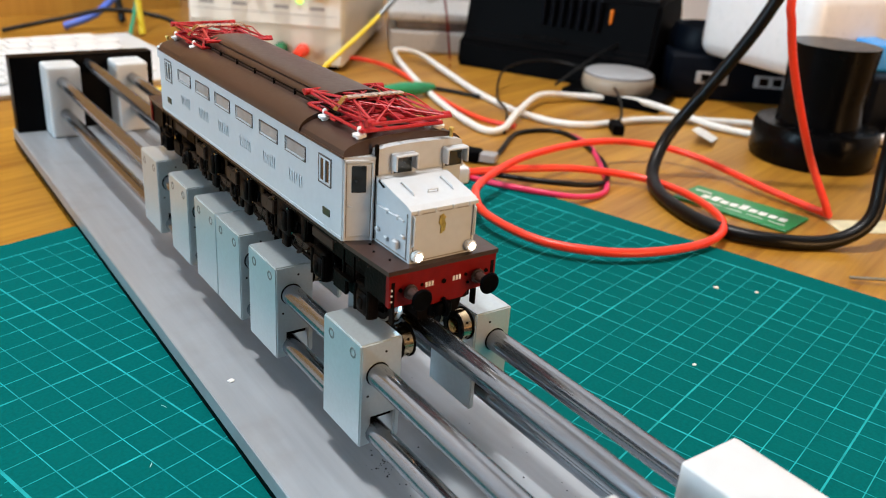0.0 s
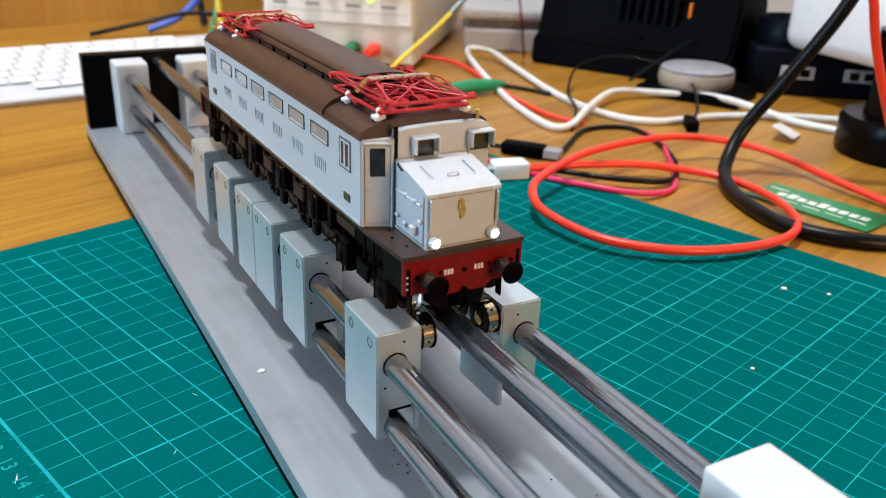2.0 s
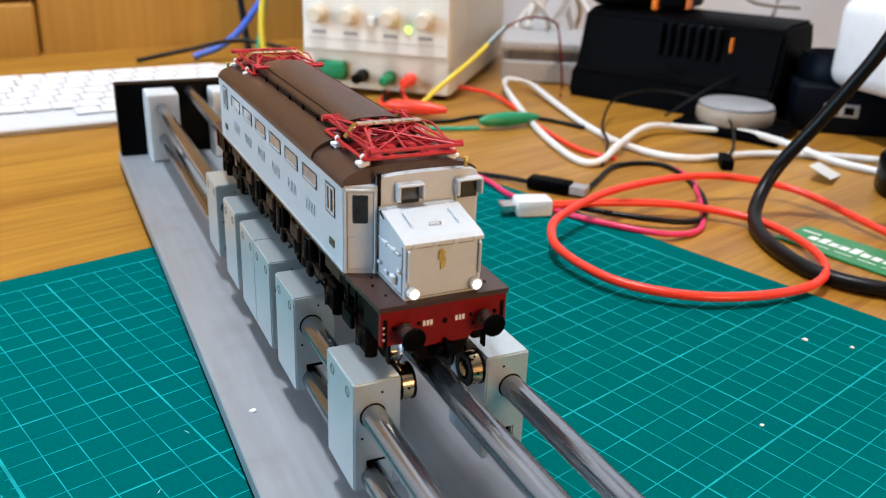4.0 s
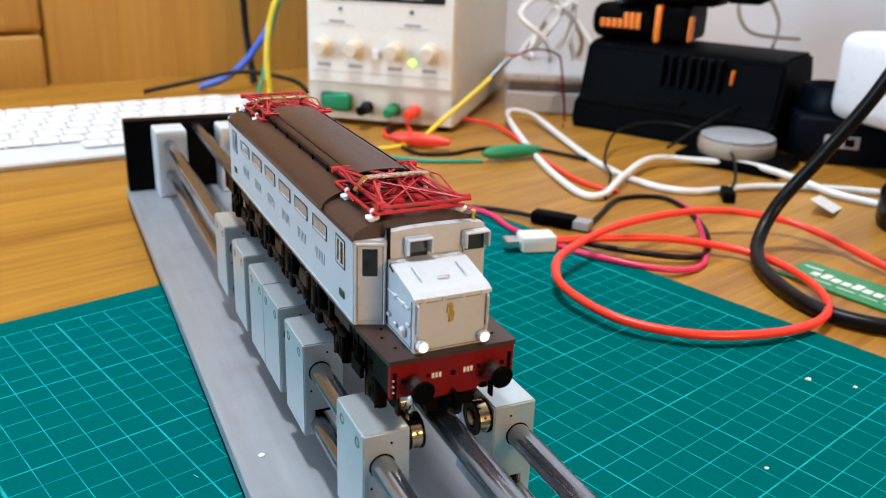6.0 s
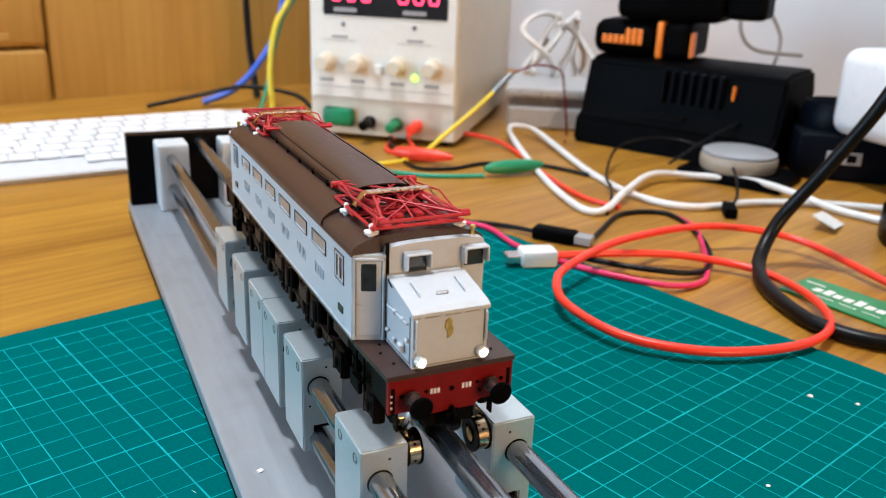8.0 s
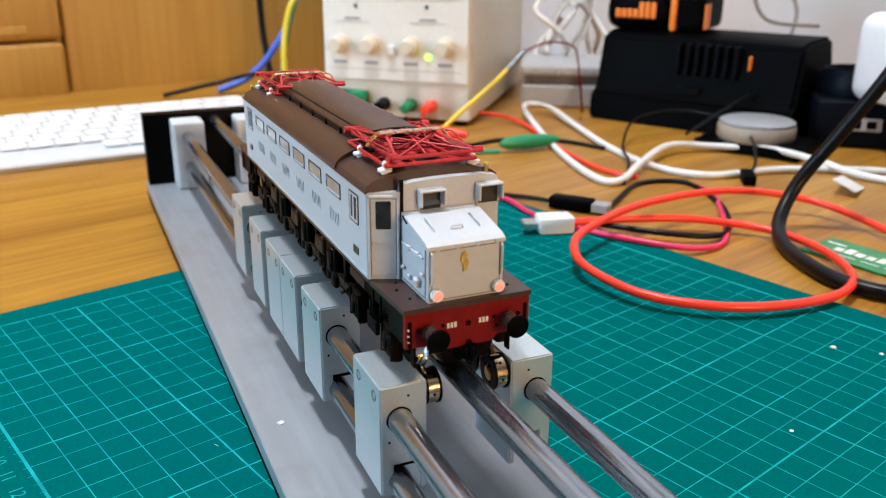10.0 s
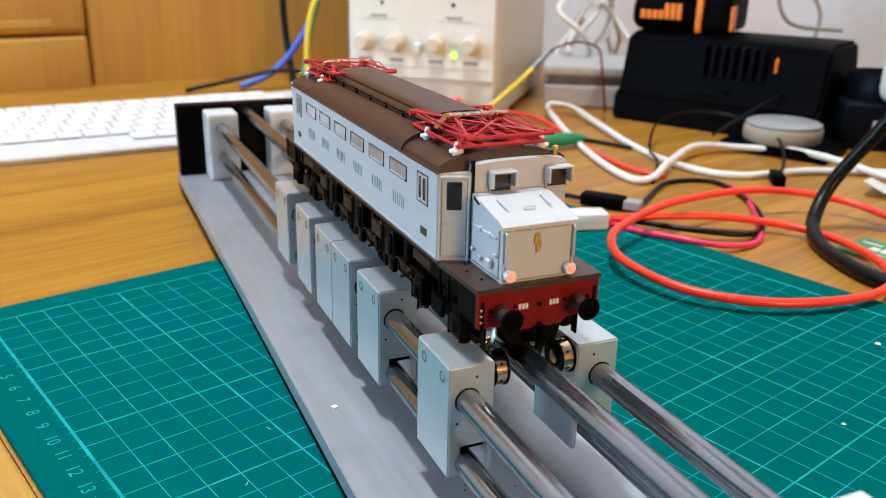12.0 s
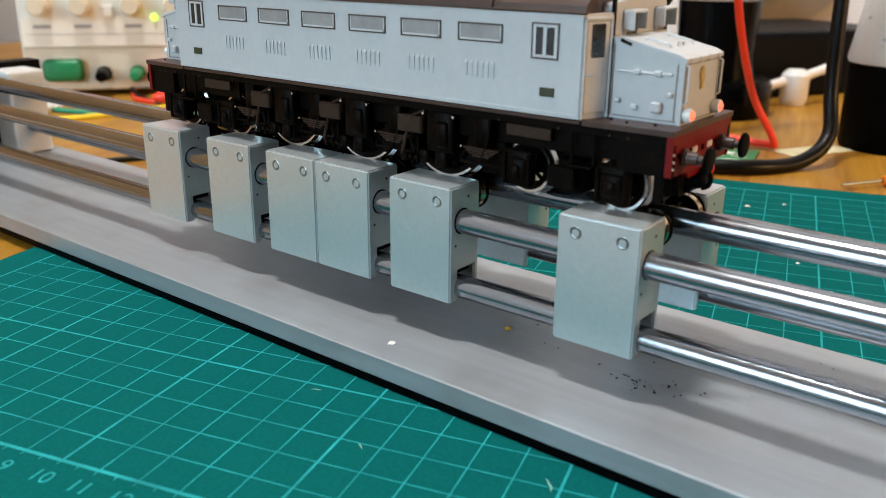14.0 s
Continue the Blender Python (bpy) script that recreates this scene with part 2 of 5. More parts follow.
def deeper(y):
    """How far a thing stands back on the far part of the desk."""
    d = max(0.0, y - 0.28)
    return y + 0.045 * d + 0.045 * d * d


def aside(x, y):
    return x + 0.014 * max(0.0, y - 0.28)


def thing(name, label, category, m=None, group="", kind=""):
    if m is not None and m is not DESK:
        x, y = m.translation.xy
        m = Matrix.Translation((aside(x, y) - x, deeper(y) - y, 0)) @ m
    ob = new(name)
    ob.empty_display_size = 0.01
    if m is not None:
        ob.matrix_basis = m
    return tagged(ob, label, category, group, kind)


def box(bm, x0, x1, y0, y1, z0, z1, bevel=0.0, seg=2):
    g = bmesh.ops.create_cube(bm, size=1)
    vs = g["verts"]
    bmesh.ops.transform(bm, verts=vs, matrix=Matrix.Translation(((x0 + x1) / 2, (y0 + y1) / 2, (z0 + z1) / 2)) @ Matrix.Diagonal((abs(x1 - x0), abs(y1 - y0), abs(z1 - z0), 1)))
    if bevel:
        es = list({e for v in vs for e in v.link_edges})
        bmesh.ops.bevel(bm, geom=es, offset=bevel, segments=seg, affect="EDGES", profile=0.5)
    return bm


def boxed(x0, x1, y0, y1, z0, z1, bevel=0.0, seg=2):
    return box(bmesh.new(), x0, x1, y0, y1, z0, z1, bevel, seg)


def rod(bm, p, q, r, n=12, r2=None):
    p, q = Vector(p), Vector(q)
    d = q - p
    m = Matrix.Translation((p + q) / 2) @ d.to_track_quat("Z", "Y").to_matrix().to_4x4()
    bmesh.ops.create_cone(bm, cap_ends=True, segments=n, radius1=r, radius2=r if r2 is None else r2, depth=d.length, matrix=m)
    return bm


def spline(pts, steps=8):
    pts = [Vector(p) for p in pts]
    out = []
    for i in range(len(pts) - 1):
        p0, p1, p2, p3 = pts[max(i - 1, 0)], pts[i], pts[i + 1], pts[min(i + 2, len(pts) - 1)]
        for k in range(steps):
            t = k / steps
            out.append(0.5 * (2 * p1 + (p2 - p0) * t + (2 * p0 - 5 * p1 + 4 * p2 - p3) * t * t + (3 * p1 - p0 - 3 * p2 + p3) * t ** 3))
    return out + [pts[-1]]


def tube(bm, pts, r, n=10, steps=8):
    path = spline(pts, steps) if steps else [Vector(p) for p in pts]
    rings, side = [], None
    for i, p in enumerate(path):
        d = (path[min(i + 1, len(path) - 1)] - path[max(i - 1, 0)]).normalized()
        if side is None:
            side = d.orthogonal().normalized()
        side = (side - d * side.dot(d)).normalized()
        up = d.cross(side)
        rings.append([bm.verts.new(p + (side * math.cos(2 * math.pi * k / n) + up * math.sin(2 * math.pi * k / n)) * r) for k in range(n)])
    for a, b in zip(rings, rings[1:]):
        for k in range(n):
            bm.faces.new((a[k], a[(k + 1) % n], b[(k + 1) % n], b[k]))
    bm.faces.new(rings[0])
    bm.faces.new(rings[-1])
    return bm


def lathe(bm, profile, n=24, m=None, ring=False):
    """Turns a profile of (radius, height) about z."""
    m = m or Matrix()
    rings = []
    for r, z in profile:
        rings.append([bm.verts.new(m @ Vector((max(r, 1e-6) * math.cos(2 * math.pi * k / n), max(r, 1e-6) * math.sin(2 * math.pi * k / n), z))) for k in range(n)])
    for a, b in zip(rings, rings[1:]):
        for k in range(n):
            bm.faces.new((a[k], a[(k + 1) % n], b[(k + 1) % n], b[k]))
    if ring:
        for k in range(n):
            bm.faces.new((rings[-1][k], rings[-1][(k + 1) % n], rings[0][(k + 1) % n], rings[0][k]))
    else:
        bm.faces.new(rings[0])
        bm.faces.new(rings[-1])
    return bm


def prism(bm, profile, lo, hi, axis="y"):
    """Pushes a closed outline along an axis: for y the outline is (x, z), for x (y, z), for z (x, y)."""
    put = {"y": lambda a, b, t: (a, t, b), "x": lambda a, b, t: (t, a, b), "z": lambda a, b, t: (a, b, t)}[axis]
    a = [bm.verts.new(put(u, v, lo)) for u, v in profile]
    b = [bm.verts.new(put(u, v, hi)) for u, v in profile]
    n = len(profile)
    for k in range(n):
        bm.faces.new((a[k], a[(k + 1) % n], b[(k + 1) % n], b[k]))
    bm.faces.new(a)
    bm.faces.new(b)
    return bm


def turned_x(x, y, z):
    """A frame whose z runs along x, for lathes about a sideways axle."""
    return pose(x, y, z, 0, 90, 0)


# ---- room and desk ----
def build_room():
    def slab(name, a0, a1, b0, b1, z0, z1, mat, label):
        ob = part(name, boxed(a0, a1, b0, b1, z0, z1), mat, m=DESK)
        return tagged(ob, label, "room", kind="structure")
    slab("floor", -2.2, 1.2, -2.2, 1.2, -0.80, -0.75, FLOOR_TILE, "dull brown vinyl floor of the workroom")
    slab("ceiling", -2.2, 1.2, -2.2, 1.2, 1.75, 1.80, CEILING_WHITE, "plain white painted ceiling of the workroom")
    slab("wall_back", -2.2, 1.2, 0.80, 0.90, -0.75, 1.75, WALL_WHITE, "white painted wall behind the desk")
    slab("wall_right", 0.86, 0.96, -2.2, 0.80, -0.75, 1.75, WALL_WHITE, "white painted wall along the desk")
    # Unseen wall, kept dark grey to cut warm reflections in the rods.
    slab("wall_front", -2.2, 0.86, -2.3, -2.2, -0.75, 1.75, WALL_GREY, "unseen grey wall closing the workroom")
    slab("wall_left", -2.3, -2.2, -2.2, 0.80, -0.75, 1.75, WALL_WHITE, "white painted wall of the workroom")


def build_desk():
    desk = thing("desk", "orange-brown bamboo work desk with a jointed front edge", "desk", DESK)
    top = boxed(-0.0165, 0.85, -1.0, 0.62, -0.030, TABLE_Z, 0.0005, 1)
    part("desk_top", top, DESK_WOOD, desk)
    part("edge_strip", boxed(-0.0250, -0.0166, -1.0, 0.62, -0.011, TABLE_Z - 0.0001, 0.0010), EDGE_WOOD, desk, "rounded bamboo edge strip")
    # jointed blocks below the edge
    rnd = random.Random(3)
    b = -0.45
    while b < 0.30:
        w = rnd.uniform(0.009, 0.016)
        part("edge_block", boxed(-0.0235, -0.0168, b, b + w - 0.0004, -0.030, -0.0114, 0.0003, 1), EDGE_DARK if rnd.random() < 0.25 else EDGE_WOOD, desk)
        b += w
    part("apron", boxed(-0.027, -0.019, -1.0, 0.62, -0.16, -0.0305, 0.001, 1), DESK_WOOD, desk)
    for a, b in ((0.03, -0.95), (0.80, -0.95), (0.03, 0.57), (0.80, 0.57)):
        part("leg", boxed(a - 0.03, a + 0.03, b - 0.03, b + 0.03, -0.75, -0.0305, 0.003), DESK_WOOD, desk)


EDGE_DARK = wood_material("desk_edge_dark", (0.26, 0.13, 0.045), (0.14, 0.07, 0.025), "z", 1.2, 0.5)


def build_mat():
    mat = thing("cutting_mat", "green self-healing cutting mat with a pale centimetre grid", "cutting mat", DESK)
    A0, A1, B0, B1 = -0.0155, 0.305, -0.44, 0.0136
    part("mat_sheet", boxed(A0, A1, B0, B1, TABLE_Z, 0.0, 0.0004, 1), MAT_GREEN, mat)
    bm = bmesh.new()
    z = 0.00006

    def strip(a0, a1, b0, b1):
        bm.faces.new([bm.verts.new(p) for p in ((a0, b0, z), (a1, b0, z), (a1, b1, z), (a0, b1, z))])
    NV, NU = 29, 42
    for v in range(NV + 1):
        w = 0.00050 if v in (0, NV) else 0.00032 if v % 5 == 0 else 0.00017
        strip(v * 0.01 - w, v * 0.01 + w, -NU * 0.01, 0)
    for u in range(NU + 1):
        w = 0.00032 if u % 5 == 0 else 0.00017
        strip(0, NV * 0.01, -u * 0.01 - w, -u * 0.01 + w)
    for k in range(NU * 2):  # half-centimetre ticks by the ruler edge
        strip(-0.0016, 0, -k * 0.005 - 0.00012, -k * 0.005 + 0.00012)
    tagged(part("grid_print", bm, MAT_PRINT, mat, "pale cyan printed grid lines"), kind="stuff")
    for u in range(1, NU):
        c = bpy.data.curves.new("numeral", "FONT")
        c.body, c.size, c.align_x, c.align_y = str(u), 0.0056, "CENTER", "CENTER"
        t = new("numeral_print", c)
        bpy.context.view_layer.update()
        me = bpy.data.meshes.new_from_object(t)
        bpy.data.objects.remove(t)
        me.materials.append(MAT_PRINT)
        ob = new("numeral", me)
        ob.parent = mat
        ob.matrix_basis = pose(-0.0062, -u * 0.01 - 0.0005, 0.0001, 0, 0, 90 + 180)
    # scuffs left on the mat
    for a, b, l, r in ((0.029, -0.1555, 0.003, 40), (0.058, -0.1542, 0.003, 80), (0.0299, -0.198, 0.003, 10), (0.0298, -0.2281, 0.004, 120), (0.0076, -0.2221, 0.004, 60), (0.014, -0.2637, 0.009, 75), (-0.0101, -0.2015, 0.007, 0), (-0.004, -0.2295, 0.01, 55), (-0.0067, -0.1383, 0.005, 60), (0.0313, -0.1971, 0.004, 30), (0.0476, -0.134, 0.003, 100), (0.052, -0.19, 0.003, 70)):
        bm = bmesh.new()
        bm.faces.new([bm.verts.new(p) for p in ((-l / 2, -0.00005, 0), (0, -0.0003, 0), (l / 2, 0.0001, 0), (0, 0.0001, 0))])
        part("scratch", bm, PRINT_WHITE if l > 0.0045 else SCUFF, mat, "pale knife scuff", m=pose(a, b, 0.0001, 0, 0, r))
    return mat


# ---- roller test stand ----
TX = 0.1075          # track centre
ROD_UP, ROD_LOW, ROD_MID = 0.0389, 0.0215, 0.0440


def build_stand():
    s = thing("roller_test_stand", "aluminium roller test stand with steel guide rods and black end plates", "test stand")
    plate = part("base_plate", boxed(0.0655, 0.1405, 0.022, 0.512, 0.0022, 0.008, 0.0004, 1), PLATE_ALU, s, "dusty brushed aluminium base plate")
    part("base_pad", boxed(0.0656, 0.1404, 0.024, 0.511, 0.00015, 0.0022), BLACK_PLASTIC, s, "black rubber underlay")
    for y0, y1, nm in ((0.0240, 0.0350, "near"), (0.5000, 0.5100, "far")):
        part("end_plate", boxed(0.0665, 0.1430 if nm == "far" else 0.1485, y0, y1, 0.0082, 0.0500, 0.0006), BLACK_ALU, s, "black end plate")
    for x in (0.0718, 0.1390):
        bm = bmesh.new()
        lathe(bm, [(0.0042, 0), (0.0042, 0.0006), (0.0036, 0.0011), (0.0022, 0.0011), (0.0019, 0.0002)], 24, pose(x + 0.004, 0.0268, 0.0500))
        part("cap_screw", bm, BLACK_GLOSS, s, "black socket screw", smooth=40)
    for xc in (0.0899, 0.1262):
        part("end_block", boxed(xc - 0.0086, xc + 0.0086, 0.0352, 0.0745, 0.0180, 0.0488, 0.0006), WHITE_PLASTIC, s, "white nylon rod block")
        part("end_block", boxed(xc - 0.0088, xc + 0.0088, 0.4820, 0.4998, 0.0082, 0.0475, 0.0012), WHITE_PLASTIC, s, "white nylon rod block")
    for x in (0.0889, 0.1261):
        part("guide_rod", rod(bmesh.new(), (x, 0.0600, ROD_UP), (x, 0.490, ROD_UP), 0.0031, 28), STEEL, s, smooth=40)
        part("guide_rod", rod(bmesh.new(), (x, 0.0600, ROD_LOW), (x, 0.490, ROD_LOW), 0.0030, 28), STEEL, s, smooth=40)
    part("contact_rod", rod(bmesh.new(), (TX, 0.0352, ROD_MID), (TX, 0.4998, ROD_MID), 0.0032, 28), STEEL, s, smooth=40)
    return s


CARRIAGES = (0.146, 0.196, 0.2232, 0.2434, 0.2705, 0.304)
rollers = []


def build_carriages():
    """Sliding blocks that each carry two bearings for a wheel; local origin at the block's near inner lower corner line."""
    def one(side):
        c = thing("roller_carriage", "silver anodised aluminium roller carriage on the guide rods", "roller carriage", group="roller carriages")
        prof = [(-0.006, 0), (-0.0026, 0), (-0.0026, 0.0082), (0.0042, 0.0082), (0.0042, 0), (0.006, 0), (0.006, 0.030), (-0.006, 0.030)]
        bm = prism(bmesh.new(), [(side * x, z) for x, z in prof], 0, 0.0200, "y")
        bmesh.ops.recalc_face_normals(bm, faces=bm.faces)
        bmesh.ops.bevel(bm, geom=[e for e in bm.edges if e.is_convex], offset=0.0004, segments=2, affect="EDGES")
        part("block", bm, BLOCK_ALU, c)
        part("contact_shoe", boxed(side * -0.0026, side * 0.0042, 0.0015, 0.0185, 0.0066, 0.0082), BLACK_PLASTIC, c, "black contact shoe")
        for y0, y1 in ((-0.0001, 0.0004), (0.0196, 0.0201)):
            part("bore", lathe(bmesh.new(), [(0.00305, y0), (0.00335, y0), (0.00335, y1), (0.00305, y1)], 28, pose(side * -0.0011, 0, 0.0209, -90, 0, 0), True), BLACK_GLOSS, c, "dark rod bore")
        for x, z in ((0.0012, 0.0268), (-0.0038, 0.0150)):
            part("pin_hole", rod(bmesh.new(), (side * x, -0.00008, z), (side * x, 0.0003, z), 0.00035, 8), LOCO_DARK, c)
        for y in (0.0042, 0.0155):
            bm = bmesh.new()
            lathe(bm, [(0.0015, -0.0008), (0.0015, 0.00005), (0.0013, 0.00015), (0.0009, 0.00005), (0.0008, -0.0006)], 18, turned_x(0, y, 0.0262) if side > 0 else pose(0, y, 0.0262, 0, 90, 0))
            for v in bm.verts:
                v.co.x = -side * (0.006 + v.co.x)
            part("screw", bm, SCREW, c, smooth=40)
        for y in (0.0046, 0.0154):
            x0 = side * 0.0061
            R = 0.0043
            band = lathe(bmesh.new(), [(R - 0.0014, 0.0006), (R, 0.0006), (R, 0.0034), (R - 0.0014, 0.0034)], 32, None, True)
            r = part("roller", band, WOOD_TINTED_STEEL, c, "polished steel roller with the wood's reflection in its colour", m=pose(side * 0.0062, y, 0.0257, 0, 90 * side, 0), smooth=35)
            for z in (0.0, 0.0035):
                part("flange", lathe(bmesh.new(), [(0.0026, z), (R + 0.0003, z), (R + 0.0003, z + 0.0005), (0.0026, z + 0.0005)], 32, None, True), BLACK_GLOSS, r, "black roller flange", smooth=35)
            for k in range(6):
                g = bmesh.new()
                rod(g, ((R - 0.0001) * math.cos(k * 1.047), (R - 0.0001) * math.sin(k * 1.047), 0.0020), ((R + 0.00004) * math.cos(k * 1.047), (R + 0.00004) * math.sin(k * 1.047), 0.0020), 0.00040, 8)
                part("grub_hole", g, BLACK_GLOSS, r)
            part("hub", lathe(bmesh.new(), [(0.0019, -0.0002), (0.0019, 0.0042), (0.0013, 0.0044), (0.0007, 0.0044)], 20), BRASS, r, "brass hub", smooth=40)
        return c
    left, right = one(1), one(-1)
    left.matrix_basis = pose(0.0900, CARRIAGES[0], 0.0180)
    right.matrix_basis = pose(0.1250, CARRIAGES[0], 0.0180)
    made = [left, right]
    for y in CARRIAGES[1:]:
        made.append(copy_thing(left, pose(0.0900, y, 0.0180)))
        made.append(copy_thing(right, pose(0.1250, y, 0.0180)))
    for c in made:
        rollers.extend(o for o in c.children if o.name.startswith("roller"))


# ---- locomotive ----
LX, LY, LZ = 0.1056, 0.2345, 0.0475    # centre of the wheelbase at rail height
wheels = []


def roof_outline(top, edge, half, n=14, low=0.0):
    """A flattened arch from one gutter to the other."""
    pts = [(half * math.cos(math.pi * k / n), edge + (top - edge) * math.sin(math.pi * k / n) ** 0.72) for k in range(n + 1)]
    return pts + [(-half, edge - low), (half, edge - low)]


def build_loco():
    L = thing("model_locomotive", "grey and brown model electric locomotive with red buffer beams", "model locomotive", pose(LX, LY, LZ))
    deck, eave, top = 0.0205, 0.0426, 0.0478
    HW, HL = 0.0174, 0.0705
    # body shell: one corner at each end is cut back for a door
    def outline(w=0.0, l=0.0):
        W, E = HW + w, HL + l
        return [(-W, -E + 0.0010), (-0.0097, -E - 0.0020), (W - 0.0012, -E - 0.0020), (W, -E - 0.0005), (W, E - 0.0010), (0.0097, E + 0.0020), (-W + 0.0012, E + 0.0020), (-W, E + 0.0005)]
    body = part("body", prism(bmesh.new(), outline(), deck, eave, "z"), LOCO_GREY, L, "pale grey painted body shell")
    # arched end panels
    for sgn in (-1, 1):
        bm = bmesh.new()
        prof = [(sgn * -1 * (0.0035 + 0.0130 * math.cos(math.pi * k / 14)), eave + 0.0025 * math.sin(math.pi * k / 14) ** 0.3) for k in range(15)]
        prism(bm, prof, sgn * (HL + 0.0020), sgn * (HL - 0.004), "y")
        part("end_panel", bm, LOCO_GREY, L)
    # roof: two lower end sections, and a proud middle section with channels and a vent cover
    for sgn in (-1, 1):
        bm = prism(bmesh.new(), roof_outline(top - 0.0006, eave, 0.0176), sgn * 0.0400, sgn * (HL - 0.0006), "y")
        part("roof_end", bm, LOCO_BROWN, L, smooth=35)
        bm = bmesh.new()
        tube(bm, [(-0.0177, sgn * 0.040, eave + 0.0001), (-0.0177, sgn * HL, eave + 0.0001)], 0.00035, 6, 0)
        part("gutter", bm, LOCO_BROWN, L)
    for sgn in (-1, 1):
        pts = []
        n = 9
        for k in range(n + 1):
            a = math.pi / 2 * (0.0 + 0.62 * k / n)
            pts.append((0.0180 * math.cos(a), eave + 0.0064 * math.sin(a) ** 0.8))
        inner = pts[-1][0]
        pts += [(inner, eave - 0.0001), (0.0180, eave - 0.0001)]
        bm = prism(bmesh.new(), [(sgn * x, z) for x, z in pts], -0.0465, 0.0465, "y")
        part("roof_shoulder", bm, LOCO_BROWN, L, smooth=35)
        # rounded duct beside the cover
        prof = [(sgn * (0.0066 + 0.0026 * math.cos(t)), eave + 0.0052 + 0.0026 * math.sin(t)) for t in [math.pi * k / 8 for k in range(9)]] + [(sgn * 0.0040, eave), (sgn * 0.0092, eave)]
        part("roof_duct", prism(bmesh.new(), prof, -0.0455, 0.0455, "y"), LOCO_BROWN, L, smooth=50)
        bm = bmesh.new()
        tube(bm, [(sgn * 0.0100, -0.052, eave + 0.0056), (sgn * 0.0102, -0.046, eave + 0.0066), (sgn * 0.0102, 0.046, eave + 0.0066), (sgn * 0.0100, 0.052, eave + 0.0056)], 0.00028, 6, 6)
        part("roof_conductor", bm, LOCO_DARK, L, smooth=60)
        for k in range(7):
            y = -0.042 + k * 0.014
            part("conductor_post", rod(bmesh.new(), (sgn * 0.0102, y, eave + 0.0040), (sgn * 0.0102, y, eave + 0.0071), 0.0004, 8), LOCO_DARK, L)
    part("roof_floor", boxed(-0.0112, 0.0112, -0.0455, 0.0455, eave, eave + 0.0042), LOCO_DARK, L)
    arch = [math.pi * k / 12 for k in range(13)]
    prof = [(0.0076 * math.cos(a), eave + 0.0081 + 0.0014 * math.sin(a) ** 0.8) for a in arch] + [(0.0074 * math.cos(a), eave + 0.0077 + 0.0014 * math.sin(a) ** 0.8) for a in reversed(arch)]
    part("vent_cover", prism(bmesh.new(), prof, -0.0440, 0.0440, "y"), LOCO_BROWN, L, "curved brown roof vent cover", smooth=40)
    for sg in (-1, 1):
        part("cover_post", boxed(sg * 0.0020, sg * 0.0026, -0.0436, -0.0430, eave + 0.0060, eave + 0.0088), LOCO_DARK, L)
    # Near-black block stands in for the shade under the vent cover.
    part("vent_core", boxed(-0.0052, 0.0052, -0.0425, 0.0425, eave + 0.004, eave + 0.0076), LOCO_DARK, L)
    # windows and louvres, both sides
    for sgn in (-1, 1):
        X = sgn * HW
        def pane(y, z0, z1, w, mat, deep=0.0003):
            f = bmesh.new()
            for a, b, c, d in ((y - w / 2 - 0.00035, y - w / 2, z0 - 0.00035, z1 + 0.00035), (y + w / 2, y + w / 2 + 0.00035, z0 - 0.00035, z1 + 0.00035), (y - w / 2, y + w / 2, z1, z1 + 0.00035), (y - w / 2, y + w / 2, z0 - 0.00035, z0)):
                box(f, X - sgn * 0.0004, X + sgn * 0.00025, a, b, c, d)
            fr = part("window_frame", f, WINDOW_FRAME, L, "dark window frame")
            part("pane", boxed(X - sgn * 0.0003, X + sgn * 0.00006, y - w / 2, y + w / 2, z0, z1), mat, fr)
            return fr
        for k in range(6):
            fr = pane((-0.0437 + k * 0.01748) + 0.0005, 0.0356, 0.0391, 0.0118, GLASS_PALE)
            yc = (-0.0437 + k * 0.01748) + 0.0005
            lip = bmesh.new()
            for a, b, c, d in ((yc - 0.0058, yc - 0.0055, 0.0361, 0.0390), (yc + 0.0055, yc + 0.0058, 0.0361, 0.0390)):
                box(lip, X - sgn * 0.0002, X + sgn * 0.00016, a, b, c, d)
            part("lip", lip, LOCO_GREY, fr)
            part("sill", boxed(X, X + sgn * 0.00035, (-0.0432 + k * 0.01748) - 0.0055, (-0.0432 + k * 0.01748) + 0.0055, 0.0356, 0.0360), LOCO_GREY, fr)
            bm = bmesh.new()
            for j in range(6):
                y = -0.0432 + k * 0.01748 + (j - 2.5) * 0.0015
                prism(bm, [(X, 0.0270), (X + sgn * 0.00012, 0.0276), (X + sgn * 0.00030, 0.0303), (X, 0.0311)], y - 0.00030, y + 0.00030, "y")
            part("louvre", bm, LOCO_GREY, L)
        for y in (-0.0605, 0.0610):
            fr = pane(y, 0.0330, 0.0400, 0.0062, GLASS_DARK)
            part("window_bar", boxed(X - sgn * 0.0002, X + sgn * 0.0003, y - 0.00045, y + 0.00045, 0.0336, 0.0394), LOCO_GREY, fr)
            for q in (-1, 1):
                part("sash", boxed(X - sgn * 0.0002, X + sgn * 0.00022, y + q * 0.0027 - 0.0004, y + q * 0.0027 + 0.00035, 0.0336, 0.0394), LOCO_GREY, fr)
                z = 0.0333 if q < 0 else 0.0397
                part("sash", boxed(X - sgn * 0.0002, X + sgn * 0.0002, y - 0.0030, y + 0.0030, z - 0.00028, z + 0.00028), LOCO_GREY, fr)
        for y in (-0.0615, 0.0615):
            p = part("number_plate", boxed(X - sgn * 0.0001, X + sgn * 0.0003, y - 0.0018, y + 0.0018, 0.0247, 0.0266), PLATE_DARK, L, "small dark cast plate")
